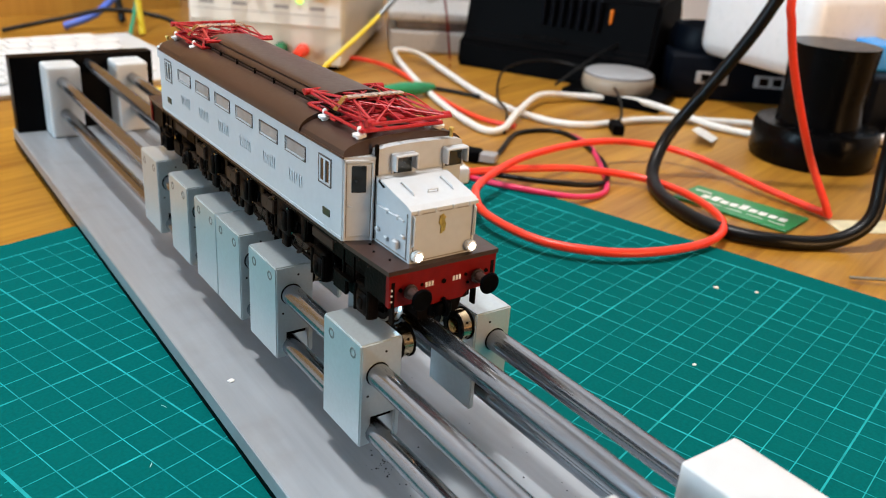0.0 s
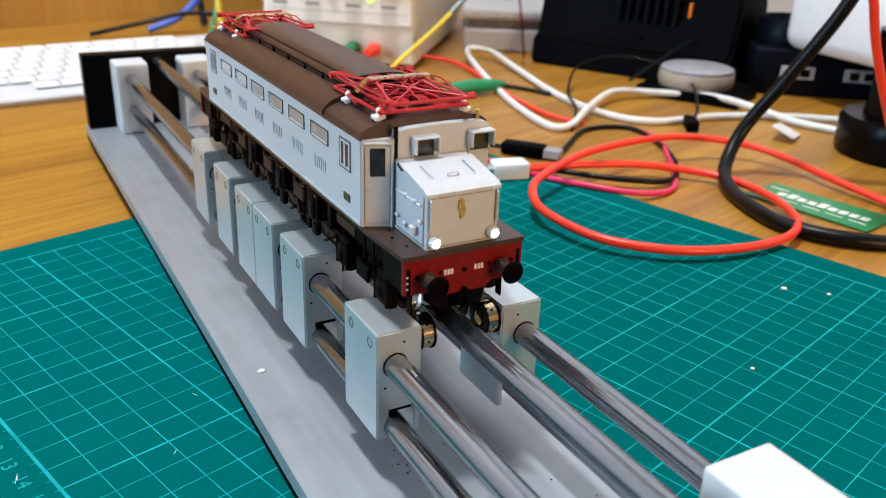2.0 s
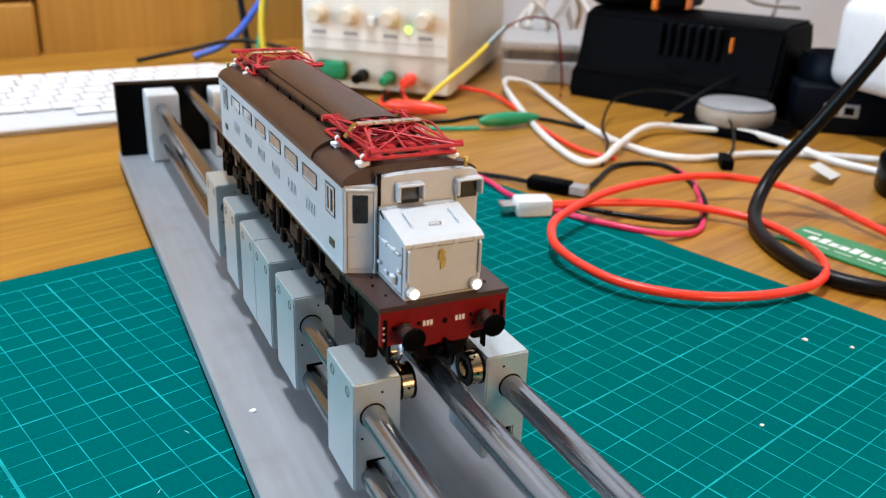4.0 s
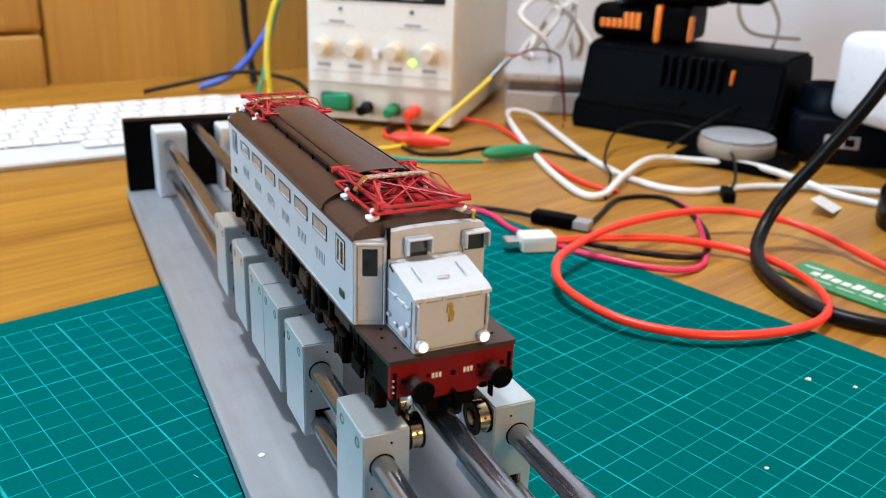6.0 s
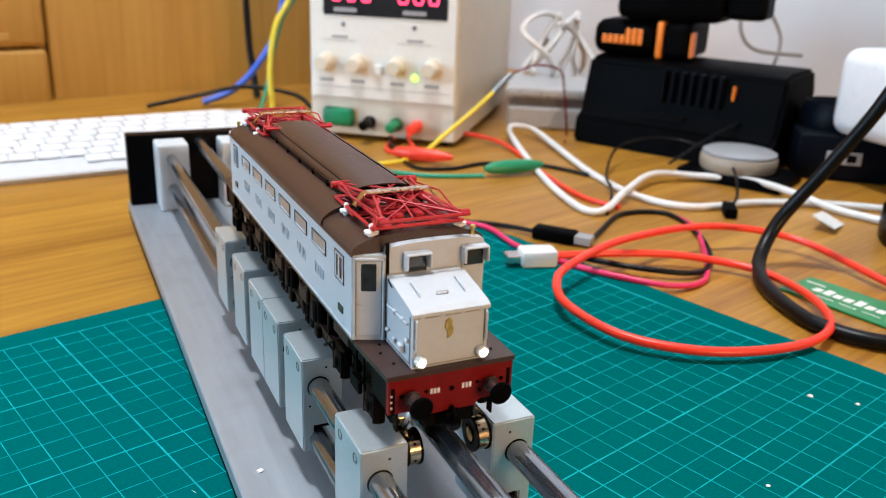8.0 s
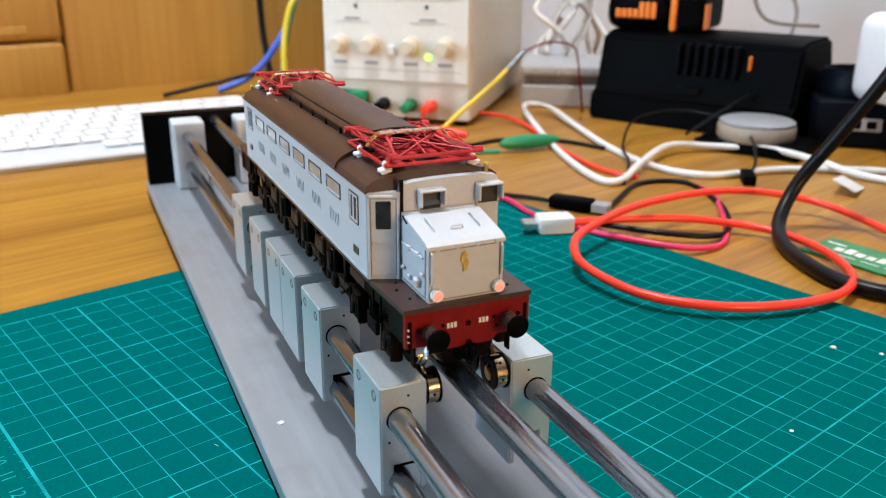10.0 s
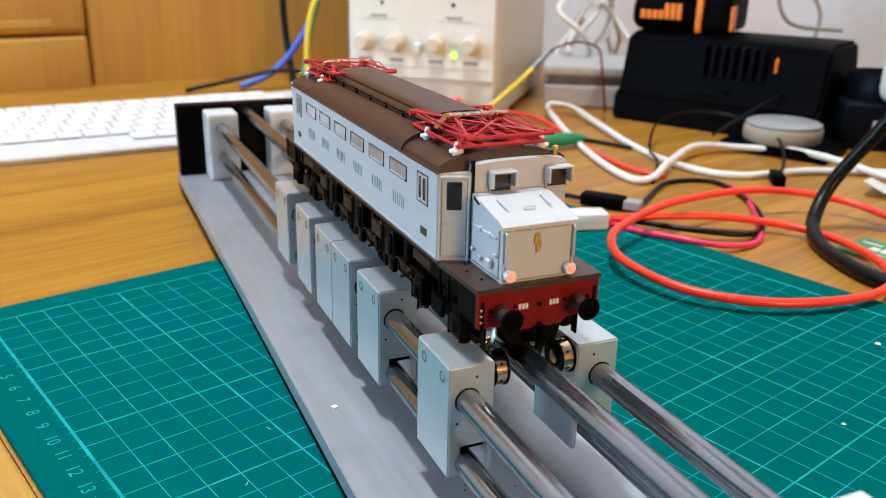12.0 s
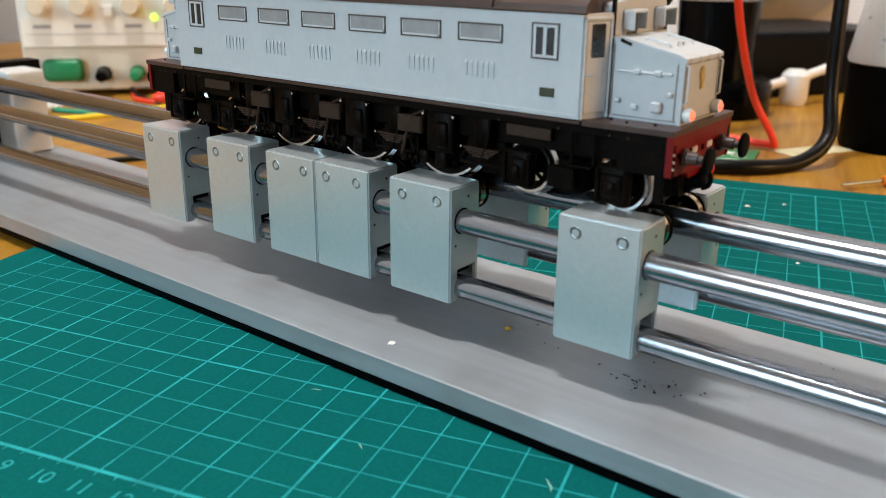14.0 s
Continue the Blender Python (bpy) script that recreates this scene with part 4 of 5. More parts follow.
            part("leaf_spring", bm, LOCO_FRAME_TRIM, L, "brown leaf spring")
            bm = bmesh.new()
            rod(bm, (X - sg * 0.0006, y - 0.0050, 0.0096), (X - sg * 0.0006, y - 0.0066, 0.0062), 0.0003, 6)
            rod(bm, (X - sg * 0.0006, y + 0.0050, 0.0096), (X - sg * 0.0006, y + 0.0066, 0.0062), 0.0003, 6)
            rod(bm, (X - sg * 0.0006, y - 0.0068, 0.0060), (X - sg * 0.0006, y + 0.0068, 0.0060), 0.0004, 6)
            part("spring_link", bm, LOCO_DARK, L, smooth=60)
            part("bolt_head", rod(bmesh.new(), (X - sg * 0.0004, y + 0.0056, 0.0100), (X + sg * 0.0008, y + 0.0056, 0.0100), 0.00030, 8), NICKEL, L, "bright bolt head", smooth=50)
    # Dark backing sheets, added to close the light gaps behind the gear.
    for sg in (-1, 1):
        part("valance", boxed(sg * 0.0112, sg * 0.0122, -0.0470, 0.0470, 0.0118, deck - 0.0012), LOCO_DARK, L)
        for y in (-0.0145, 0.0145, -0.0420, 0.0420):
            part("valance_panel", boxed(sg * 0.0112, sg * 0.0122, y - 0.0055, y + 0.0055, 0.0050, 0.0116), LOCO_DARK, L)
    # Dark block that fills the space between the driving wheels.
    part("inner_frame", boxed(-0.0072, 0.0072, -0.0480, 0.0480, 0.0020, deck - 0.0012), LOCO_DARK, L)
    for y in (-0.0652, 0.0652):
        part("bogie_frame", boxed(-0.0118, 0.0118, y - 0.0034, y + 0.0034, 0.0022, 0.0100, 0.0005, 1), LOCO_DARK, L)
    for sg in (-1, 1):
        for e in (-1, 1):
            X = sg * 0.0152
            bm = bmesh.new()
            box(bm, X - sg * 0.0004, X + sg * 0.0014, e * 0.0700 - 0.0030, e * 0.0700 + 0.0030, 0.0098, 0.0103)
            box(bm, X - sg * 0.0002, X + sg * 0.0003, e * 0.0700 - 0.0030, e * 0.0700 - 0.0025, 0.0098, 0.0180)
            box(bm, X - sg * 0.0002, X + sg * 0.0003, e * 0.0700 + 0.0025, e * 0.0700 + 0.0030, 0.0098, 0.0180)
            part("footstep", bm, LOCO_DARK, L)
            part("frame_rib", boxed(X, X + sg * 0.0006, e * 0.0560 - 0.0060, e * 0.0560 + 0.0060, 0.0145, 0.0172, 0.0002, 1), LOCO_FRAME_TRIM, L)
            for q in (0.0810, 0.0765, 0.0640, 0.0480):
                part("rivet_head", rod(bmesh.new(), (X + sg * 0.0002, e * q, 0.0178), (X + sg * 0.0009, e * q, 0.0178), 0.0003, 6), LOCO_FRAME_TRIM, L)
        for y in (-0.0200, 0.0085, 0.0370):
            bm = bmesh.new()
            tube(bm, [(sg * 0.0150, y - 0.005, 0.0172), (sg * 0.0156, y - 0.001, 0.0150), (sg * 0.0154, y + 0.001, 0.0095), (sg * 0.0146, y + 0.003, 0.0052)], 0.00045, 6)
            part("pipe", bm, LOCO_FRAME_TRIM, L, "thin brown pipe", smooth=60)
            part("brake_block", boxed(sg * 0.0118, sg * 0.0142, y + 0.0020, y + 0.0040, 0.0030, 0.0080, 0.0004, 1), LOCO_DARK, L)
    # wheels
    for y, r, spokes in ((-0.0775, 0.0064, 9), (-0.0530, 0.0064, 9), (-0.0285, 0.0117, 14), (0.0, 0.0117, 14), (0.0285, 0.0117, 14), (0.0530, 0.0064, 9), (0.0775, 0.0064, 9)):
        w = part("wheelset", rod(bmesh.new(), (-0.0115, 0, 0), (0.0115, 0, 0), 0.0012, 12), NICKEL, L, "steel wheelset", m=pose(0, y, r), smooth=40)
        for sg in (-1, 1):
            f = bmesh.new()
            m = pose(sg * 0.0074, 0, 0, 0, 90 * sg, 0)
            lathe(f, [(r - 0.0007, 0.0002), (r + 0.0009, 0.0002), (r + 0.0009, 0.0007), (r, 0.0011), (r - 0.0001, 0.0030), (r - 0.0007, 0.0030)], 48, m, True)
            part("tyre", f, NICKEL, w, "bright metal tyre", smooth=40)
            f = bmesh.new()
            lathe(f, [(r - 0.0008, 0.0004), (r - 0.0008, 0.0027), (r - 0.0022, 0.0025), (r - 0.0022, 0.0004)], 40, m, True)
            lathe(f, [(0.0020, 0.0004), (0.0020, 0.0032), (0.0008, 0.0034)], 16, m)
            part("wheel_centre", f, LOCO_DARK, w, "dark wheel centre", smooth=50)
            spoke = None
            for k in range(spokes):
                mk = m @ pose(0, 0, 0.0015, 0, 0, 360 * k / spokes)
                if spoke is None:
                    spoke = part("spoke", rod(bmesh.new(), (0.0016, 0, 0), (r - 0.0017, 0, 0), 0.00045, 6), LOCO_DARK, w, m=mk)
                else:
                    piece("spoke", spoke, w, mk)
        wheels.append((w, r))


# ---- things on the desk ----
def cable(name, label, mat, r, pts, group="", category="cable"):
    ob = part(name, tube(bmesh.new(), [(aside(x, y), deeper(y), z) for x, y, z in pts], r, 12), mat, smooth=60)
    return tagged(ob, label, category, group)


def build_keyboard():
    k = thing("keyboard", "slim white computer keyboard with low white keys", "keyboard", pose(-0.075, 0.583, TABLE_Z, 0, 0, 7.5))
    W, Dp = 0.36, 0.150
    prof = [(0, 0.0035), (0.0015, 0), (Dp - 0.002, 0), (Dp, 0.004), (Dp, 0.0105), (Dp - 0.001, 0.0115), (0.001, 0.0050)]
    part("case", prism(bmesh.new(), prof, -0.06, W - 0.06, "x"), KEYBOARD_WHITE, k, "white tray")
    key = None
    for row in range(7):
        y = 0.018 + row * 0.0187
        for c in range(18):
            if row == 0 and 4 < c < 10:
                continue
            m = pose(-0.056 + c * 0.0180 + (row % 3) * 0.0058, y, 0.0052 + y * 0.045 + 0.0006, 2.5, 0, 0)
            if key is None:
                key = part("key", boxed(0, 0.0166, 0, 0.0150, 0, 0.0016, 0.0005, 1), KEY_WHITE, k, m=m)
            else:
                piece("key", key, k, m)


def build_psu():
    p = thing("bench_power_supply", "ivory bench power supply with knobs and a red digit display", "power supply", pose(0.334, 0.606, TABLE_Z, 0, 0, -39))
    # local x runs to the left edge as negative, y into the case
    W, H, Dp = 0.132, 0.165, 0.24
    part("case", boxed(-W, 0, 0.003, Dp, 0.004, H, 0.003), PSU_WHITE, p, "ivory metal case")
    part("front_panel", boxed(-W + 0.002, -0.002, 0, 0.003, 0.036, H - 0.003, 0.001, 1), PSU_FRONT, p, "pale front panel")
    part("terminal_panel", boxed(-W + 0.002, -0.002, 0.0015, 0.004, 0.006, 0.0355), PSU_WHITE, p)
    part("display", boxed(-W + 0.014, -0.010, -0.001, 0.001, 0.105, 0.155, 0.001, 1), DISPLAY_BLACK, p, "black display window")
    for x0 in (-0.110, -0.052):
        for d in range(3):
            f = bmesh.new()
            x = x0 + d * 0.013
            for a, b, c, e in ((0, 0.0015, 0.118, 0.126), (0, 0.0015, 0.127, 0.135), (0.007, 0.0085, 0.118, 0.126), (0.007, 0.0085, 0.127, 0.135), (0.001, 0.0075, 0.1165, 0.118), (0.001, 0.0075, 0.135, 0.1365)):
                box(f, x + a, x + b, -0.0014, -0.0009, c, e)
            part("digit_segments", f, DISPLAY_RED, p, "glowing red digit")
    for x0, w in ((-0.108, 0.020), (-0.048, 0.020)):
        part("caption_bar", boxed(x0, x0 + w, -0.0013, -0.0009, 0.108, 0.1115), GREY_LID, p)
    for i, x in enumerate((-0.115, -0.087, -0.052, -0.022)):
        f = bmesh.new()
        lathe(f, [(0.0085, 0), (0.0085, 0.003), (0.0070, 0.0035), (0.0062, 0.014), (0.0055, 0.0150), (0.0001, 0.0150)], 20, pose(x, 0, 0.066, 90, 0, 0))
        part("knob", f, KNOB, p, "ivory control knob", smooth=40)
        part("caption_bar", boxed(x - 0.006, x + 0.006, -0.0003, 0.0002, 0.050, 0.0525), GREY_LID, p)
    for x0, x1 in ((-0.118, -0.088), (-0.052, -0.022)):
        f = bmesh.new()
        box(f, x0, x1, -0.0003, 0.0002, 0.0845, 0.0849)
        box(f, x0 + 0.008, x1 - 0.008, -0.0003, 0.0002, 0.0865, 0.0885)
        part("caption_bar", f, GREY_LID, p)
    part("legend_line", boxed(-W + 0.006, -0.006, -0.0003, 0.0002, 0.0455, 0.0459), GREY_LID, p)
    part("push_button", boxed(-0.072, -0.065, -0.004, 0.001, 0.058, 0.066, 0.0008), PSU_FRONT, p)
    part("power_led", lathe(bmesh.new(), [(0.0024, 0), (0.0024, 0.001), (0.0012, 0.002)], 14, pose(-0.0365, 0, 0.0575, 90, 0, 0)), LED_GREEN, p, "lit green lamp")
    for x in (-0.100, -0.038):
        part("panel_screw", lathe(bmesh.new(), [(0.0018, 0), (0.0018, 0.0007), (0.0005, 0.0008)], 12, pose(x, 0, 0.098, 90, 0, 0)), SCREW, p)
    f = boxed(-0.118, -0.090, -0.004, 0.002, 0.012, 0.028, 0.004, 3)
    part("power_switch", f, CLIP_GREEN, p, "green rocker switch", smooth=40)
    for x, mat in ((-0.076, BLACK_GLOSS), (-0.052, CLIP_GREEN), (-0.034, CLIP_RED)):
        f = bmesh.new()
        lathe(f, [(0.0055, 0), (0.0055, 0.004), (0.0045, 0.005), (0.0042, 0.020), (0.0030, 0.022), (0.0001, 0.022)], 16, pose(x, 0.001, 0.017, 90, 0, 0))
        part("binding_post", f, mat, p, smooth=40)
    for x in (-W + 0.012, -0.012):
        for y in (0.015, Dp - 0.015):
            part("foot", lathe(bmesh.new(), [(0.006, 0), (0.006, 0.005)], 12, pose(x, y, 0)), BLACK_PLASTIC, p)


def build_cabinet():
    c = thing("drawer_cabinet", "honey-coloured wooden cabinet with routed drawer fronts", "cabinet", pose(0.040, 0.901, -0.75, 0, 0, 9))
    H = 1.45
    part("panel", boxed(-0.012, 0.282, 0.002, 0.35, 0, H, 0.002, 1), CABINET_WOOD, c, "plain wooden side panel")
    part("carcass", boxed(-0.50, -0.014, 0.012, 0.35, 0, H), CABINET_WOOD, c)
    for i in range(7):
        z = 0.722 + (i - 2) * 0.078
        d = boxed(-0.42, -0.0155, -0.010, 0.0118, z + 0.001, z + 0.077, 0.006, 3)
        dr = part("drawer_front", d, CABINET_WOOD, c, "wooden drawer front", smooth=40)
        part("finger_pull", boxed(-0.10, -0.045, -0.0105, -0.006, z + 0.004, z + 0.018, 0.004, 2), CABINET_WOOD, dr)


CH = pose(0.456, 0.610, TABLE_Z, 0, 0, -62)


def build_charger():
    c = thing("battery_charger", "black power tool battery charger with cooling slots", "battery charger", CH)
    W, Dp, H = 0.176, 0.100, 0.076
    prof = [(0, 0), (Dp, 0), (Dp, H * 0.75), (Dp - 0.01, H), (0.030, H), (0.018, H - 0.004), (0.008, H * 0.38), (-0.001, H * 0.30), (-0.003, 0)]
    f = prism(bmesh.new(), prof, 0, W, "x")
    bmesh.ops.recalc_face_normals(f, faces=f.faces)
    bmesh.ops.bevel(f, geom=f.edges[:], offset=0.003, segments=2, affect="EDGES")
    part("case", f, BLACK_PLASTIC, c, smooth=40)
    for k in range(7):
        f = boxed(0.074 + k * 0.0082, 0.0777 + k * 0.0082, 0.006, 0.014, H * 0.58, H * 0.93, 0.0015, 2)
        bmesh.ops.transform(f, verts=f.verts, matrix=Matrix.Translation((0, 0.001, 0)))
        part("cooling_fin", f, NAVY, c)
    part("logo_block", boxed(0.1345, 0.1365, 0.0105, 0.0160, H * 0.68, H * 0.84, 0.001), ORANGE, c, "small orange mark")
    f = bmesh.new()
    for k in range(10):
        box(f, 0.060 + k * 0.004, 0.063 + k * 0.004, 0.0035, 0.0075, H * 0.40, H * 0.46)
    part("lettering_bar", f, BLACK_GLOSS, c)

    b = thing("tool_battery", "black tool battery with orange band lying on the charger", "battery", CH @ pose(0.002, 0.022, H + 0.0005, 0, 0, 8))
    f = boxed(-0.004, 0.054, 0.0, 0.070, 0, 0.031, 0.011, 3)
    part("case", f, BLACK_PLASTIC, b, smooth=40)
    part("band", boxed(0.0543, 0.0603, -0.001, 0.071, 0, 0.032, 0.0025, 3), ORANGE, b, "orange band", smooth=40)
    f = bmesh.new()
    for k in range(7):
        box(f, 0.006 + k * 0.0053, 0.0106 + k * 0.0053, -0.001, 0.001, 0.010, 0.024 if k > 3 else 0.018, 0.001, 1)
    part("lettering_bar", f, ORANGE, b, "orange marking bars")
    part("grip", boxed(0.0606, 0.084, -0.0020, 0.0720, 0.0, 0.0325, 0.006), BLACK_PLASTIC, b)
    part("rear_band", boxed(0.0842, 0.0862, -0.001, 0.014, 0.003, 0.024, 0.0008), ORANGE, b)

    d = thing("cordless_drill", "black cordless tool body resting on the battery", "power tool", CH @ pose(0.018, 0.022, H + 0.0330, 0, 0, 8))
    part("body", boxed(0.0, 0.092, 0, 0.055, 0, 0.055, 0.008, 3), BLACK_PLASTIC, d, smooth=40)
    part("grey_cap", lathe(bmesh.new(), [(0.020, 0), (0.020, 0.003), (0.006, 0.004), (0.001, 0.004)], 24, pose(0.056, 0.0, 0.042, 90, 0, 0)), GREY_LID, d, "pale grey round cap", smooth=40)
    part("cap_screw", lathe(bmesh.new(), [(0.004, 0), (0.004, 0.006), (0.001, 0.006)], 12, pose(0.050, -0.004, 0.032, 90, 0, 0)), NICKEL, d, smooth=40)
    part("handle", boxed(0.0925, 0.125, 0.008, 0.048, 0.004, 0.040, 0.005), BLACK_PLASTIC, d)


def build_right_things():
    # small round puck on a black base
    p = thing("round_box", "grey-lidded round puck on a flat black base", "box", pose(0.507, 0.464, TABLE_Z, 0, 0, -62))
    part("base", boxed(-0.038, 0.042, -0.029, 0.029, 0, 0.008, 0.002), BLACK_PLASTIC, p)
    part("drum", lathe(bmesh.new(), [(0.0280, 0.0081), (0.0290, 0.010), (0.0290, 0.018), (0.0278, 0.0195), (0.0001, 0.0198)], 36), TAPE_BEIGE, p, smooth=40)
    part("lid", lathe(bmesh.new(), [(0.0278, 0.0199), (0.0278, 0.0217), (0.0255, 0.0229), (0.0001, 0.0231)], 36), GREY_LID, p, "grey lid", smooth=40)
    # docking hub
    h = thing("charging_hub", "dark navy charging hub with pale sockets", "charger", pose(0.553, 0.452, TABLE_Z, 0, 0, -38))
    part("case", boxed(0, 0.170, 0, 0.10, 0, 0.036, 0.004), NAVY, h, smooth=40)
    for x in (0.022, 0.070):
        part("socket", boxed(x, x + 0.026, -0.0012, 0.001, 0.014, 0.024, 0.0008), GREY_LID, h, "pale socket")
        for q in (0.004, 0.015):
            part("slot", boxed(x + q, x + q + 0.007, -0.0016, -0.0010, 0.016, 0.022), BLACK_GLOSS, h)
    part("cradle", lathe(bmesh.new(), [(0.030, 0.0362), (0.031, 0.046), (0.026, 0.056), (0.022, 0.050), (0.020, 0.040), (0.0001, 0.0400)], 28, pose(0.035, 0.045, 0)), NAVY, h, "navy round cradle", smooth=40)
    part("cradle_disc", lathe(bmesh.new(), [(0.010, 0.0402), (0.010, 0.042), (0.0001, 0.0425)], 20, pose(0.035, 0.045, 0)), GREY_LID, h)
    # black stand with a white case on it
    s = thing("black_stand", "black round stand with a wide foot", "stand", pose(0.5165, 0.298, TABLE_Z))
    part("foot", lathe(bmesh.new(), [(0.0385, 0), (0.0400, 0.003), (0.0400, 0.021), (0.0380, 0.0245), (0.030, 0.0250)], 40), BLACK_GLOSS, s, smooth=35)
    part("neck", lathe(bmesh.new(), [(0.027, 0.0251), (0.0255, 0.040), (0.0275, 0.0760), (0.0001, 0.0760)], 36), BLACK_GLOSS, s, smooth=40)
    w = thing("white_device", "white rounded plastic device lying on the charging hub", "device", pose(0.581, 0.363, TABLE_Z + 0.0362, 0, 0, -6))
    part("shell", boxed(-0.014, 0.125, -0.022, 0.090, 0, 0.066, 0.012, 4), WHITE_GLOSS, w, smooth=50)
    f = bmesh.new()
    for k in range(3):
        box(f, 0.040 + k * 0.006, 0.044 + k * 0.006, 0.030, 0.032, 0.0657, 0.0662)
    part("marking_bar", f, GREY_LID, w)
    # black box with a blue label
    b = thing("black_box", "low black case with a bright blue label", "case", pose(0.585, 0.315, TABLE_Z, 0, 0, -30))
    part("case", boxed(0, 0.16, -0.02, 0.10, 0, 0.050, 0.004), NAVY, b)
    part("label", boxed(0.012, 0.034, 0.004, 0.050, 0.0498, 0.068, 0.002), BLUE_LABEL, b, "blue label")
    g = thing("translucent_cup", "pale translucent cup upside down on a black drum", "cup", pose(0.470, 0.172, TABLE_Z))
    part("drum", lathe(bmesh.new(), [(0.027, 0), (0.028, 0.002), (0.028, 0.047), (0.026, 0.048)], 36), BLACK_PLASTIC, g, smooth=40)
    part("cup", lathe(bmesh.new(), [(0.0285, 0.0482), (0.0295, 0.050), (0.0240, 0.085), (0.0225, 0.087), (0.0001, 0.087)], 36), CLEAR_BOX, g, "pale translucent cup", smooth=40)
    k = thing("cable_clamp", "white plastic clamp with two arms", "clamp", pose(0.585, 0.262, TABLE_Z, 0, 0, -30))
    part("body", lathe(bmesh.new(), [(0.008, 0), (0.010, 0.004), (0.010, 0.022), (0.006, 0.026)], 20), WHITE_GLOSS, k, smooth=40)
    part("arm", rod(bmesh.new(), (-0.030, 0.004, 0.012), (-0.0102, 0, 0.018), 0.0035, 10), WHITE_GLOSS, k, smooth=40)
    part("arm", rod(bmesh.new(), (0.0102, 0, 0.021), (0.030, 0, 0.026), 0.0035, 10), WHITE_GLOSS, k, smooth=40)
    y = thing("grey_bag", "crumpled grey fabric bag against the wall", "bag", pose(0.80, 0.42, TABLE_Z, 0, 0, -60))
    f = bmesh.new()
    bmesh.ops.create_uvsphere(f, u_segments=40, v_segments=24, radius=1.0)
    for v in f.verts:
        q = v.co.copy()
        w = 1 + 0.16 * noise.noise(q * 2.2) + 0.07 * noise.noise(q * 6.0)
        v.co = Vector((q.x * 0.13 * w, q.y * 0.06 * w, max(0.0, 0.10 + q.z * 0.11 * w)))
    part("fabric", f, GREY_LID, y, smooth=60)
    # circuit board and tape
    t = thing("circuit_board", "green printed card with white lettering bars", "circuit board", pose(0.3845, 0.2540, TABLE_Z, 0, 0, -78))
    part("board", boxed(-0.033, 0.033, -0.0150, 0.0150, 0.0002, 0.0016, 0.0003, 1), PCB_GREEN, t)
    f = bmesh.new()
    for k in range(9):
        box(f, -0.022 + k * 0.0056, -0.0178 + k * 0.0056, -0.003, 0.0022 if k not in (1, 4) else 0.0045, 0.00155, 0.0018)
    box(f, -0.030, -0.020, 0.006, 0.0075, 0.00155, 0.0018)
    for k in range(5):
        box(f, -0.028 + k * 0.012, -0.019 + k * 0.012, -0.0085, -0.0078, 0.00155, 0.0018)
    part("lettering_bar", f, PRINT_WHITE, t, "white lettering bars")
    tagged(part("tape_piece", boxed(-0.022, 0.022, -0.009, 0.009, 0.0001, 0.0006, 0.0002, 1), TAPE, m=pose(0.430, 0.203, TABLE_Z, 0, 0, -28)), "scrap of yellowed tape stuck to the desk", "tape")
    # clear storage box behind the cables
    c = thing("storage_box", "cloudy plastic storage box with small contents", "box", pose(0.425, 0.668, TABLE_Z, 0, 0, -30))
    part("tray", boxed(-0.005, 0.085, 0, 0.09, 0, 0.022, 0.003), CLEAR_BOX, c)
    part("filling", boxed(0.001, 0.079, 0.004, 0.086, 0.0222, 0.030), DARK_FILL, c)
    part("lid", boxed(-0.007, 0.087, -0.002, 0.092, 0.0302, 0.040, 0.003), CLEAR_BOX, c)
    # bundle of white leads behind it
    rnd = random.Random(5)
    for k in range(5):
        pts = []
        for j in range(9):
            a = j * 0.9 + k
            pts.append((0.515 + 0.045 * math.cos(a) + rnd.uniform(-0.01, 0.01), 0.735 + 0.030 * math.sin(a * 1.3), 0.045 + 0.045 * math.sin(a * 0.8 + k) + rnd.uniform(-0.008, 0.008)))
        cable("white_lead", "loosely coiled white lead", WHITE_CABLE, 0.0028, pts, "coiled white leads")
    # probe tips at the mat's far corner
    q = thing("screwdriver", "small screwdriver with an orange handle", "screwdriver", pose(0.352, 0.168, TABLE_Z + 0.0032, 0, 0, -40))
    part("blade", rod(bmesh.new(), (0, 0, -0.0010), (0.022, 0, 0), 0.0008, 8), SCREW, q)
    part("handle", lathe(bmesh.new(), [(0.002, 0), (0.0032, 0.004), (0.0032, 0.045), (0.0020, 0.048)], 14, pose(0.0222, 0, 0, 0, 90, 0)), ORANGE, q, "orange handle", smooth=40)


TAPE_BEIGE = material("beige_plastic", (0.36, 0.29, 0.22), 0.45, vary=0.06)


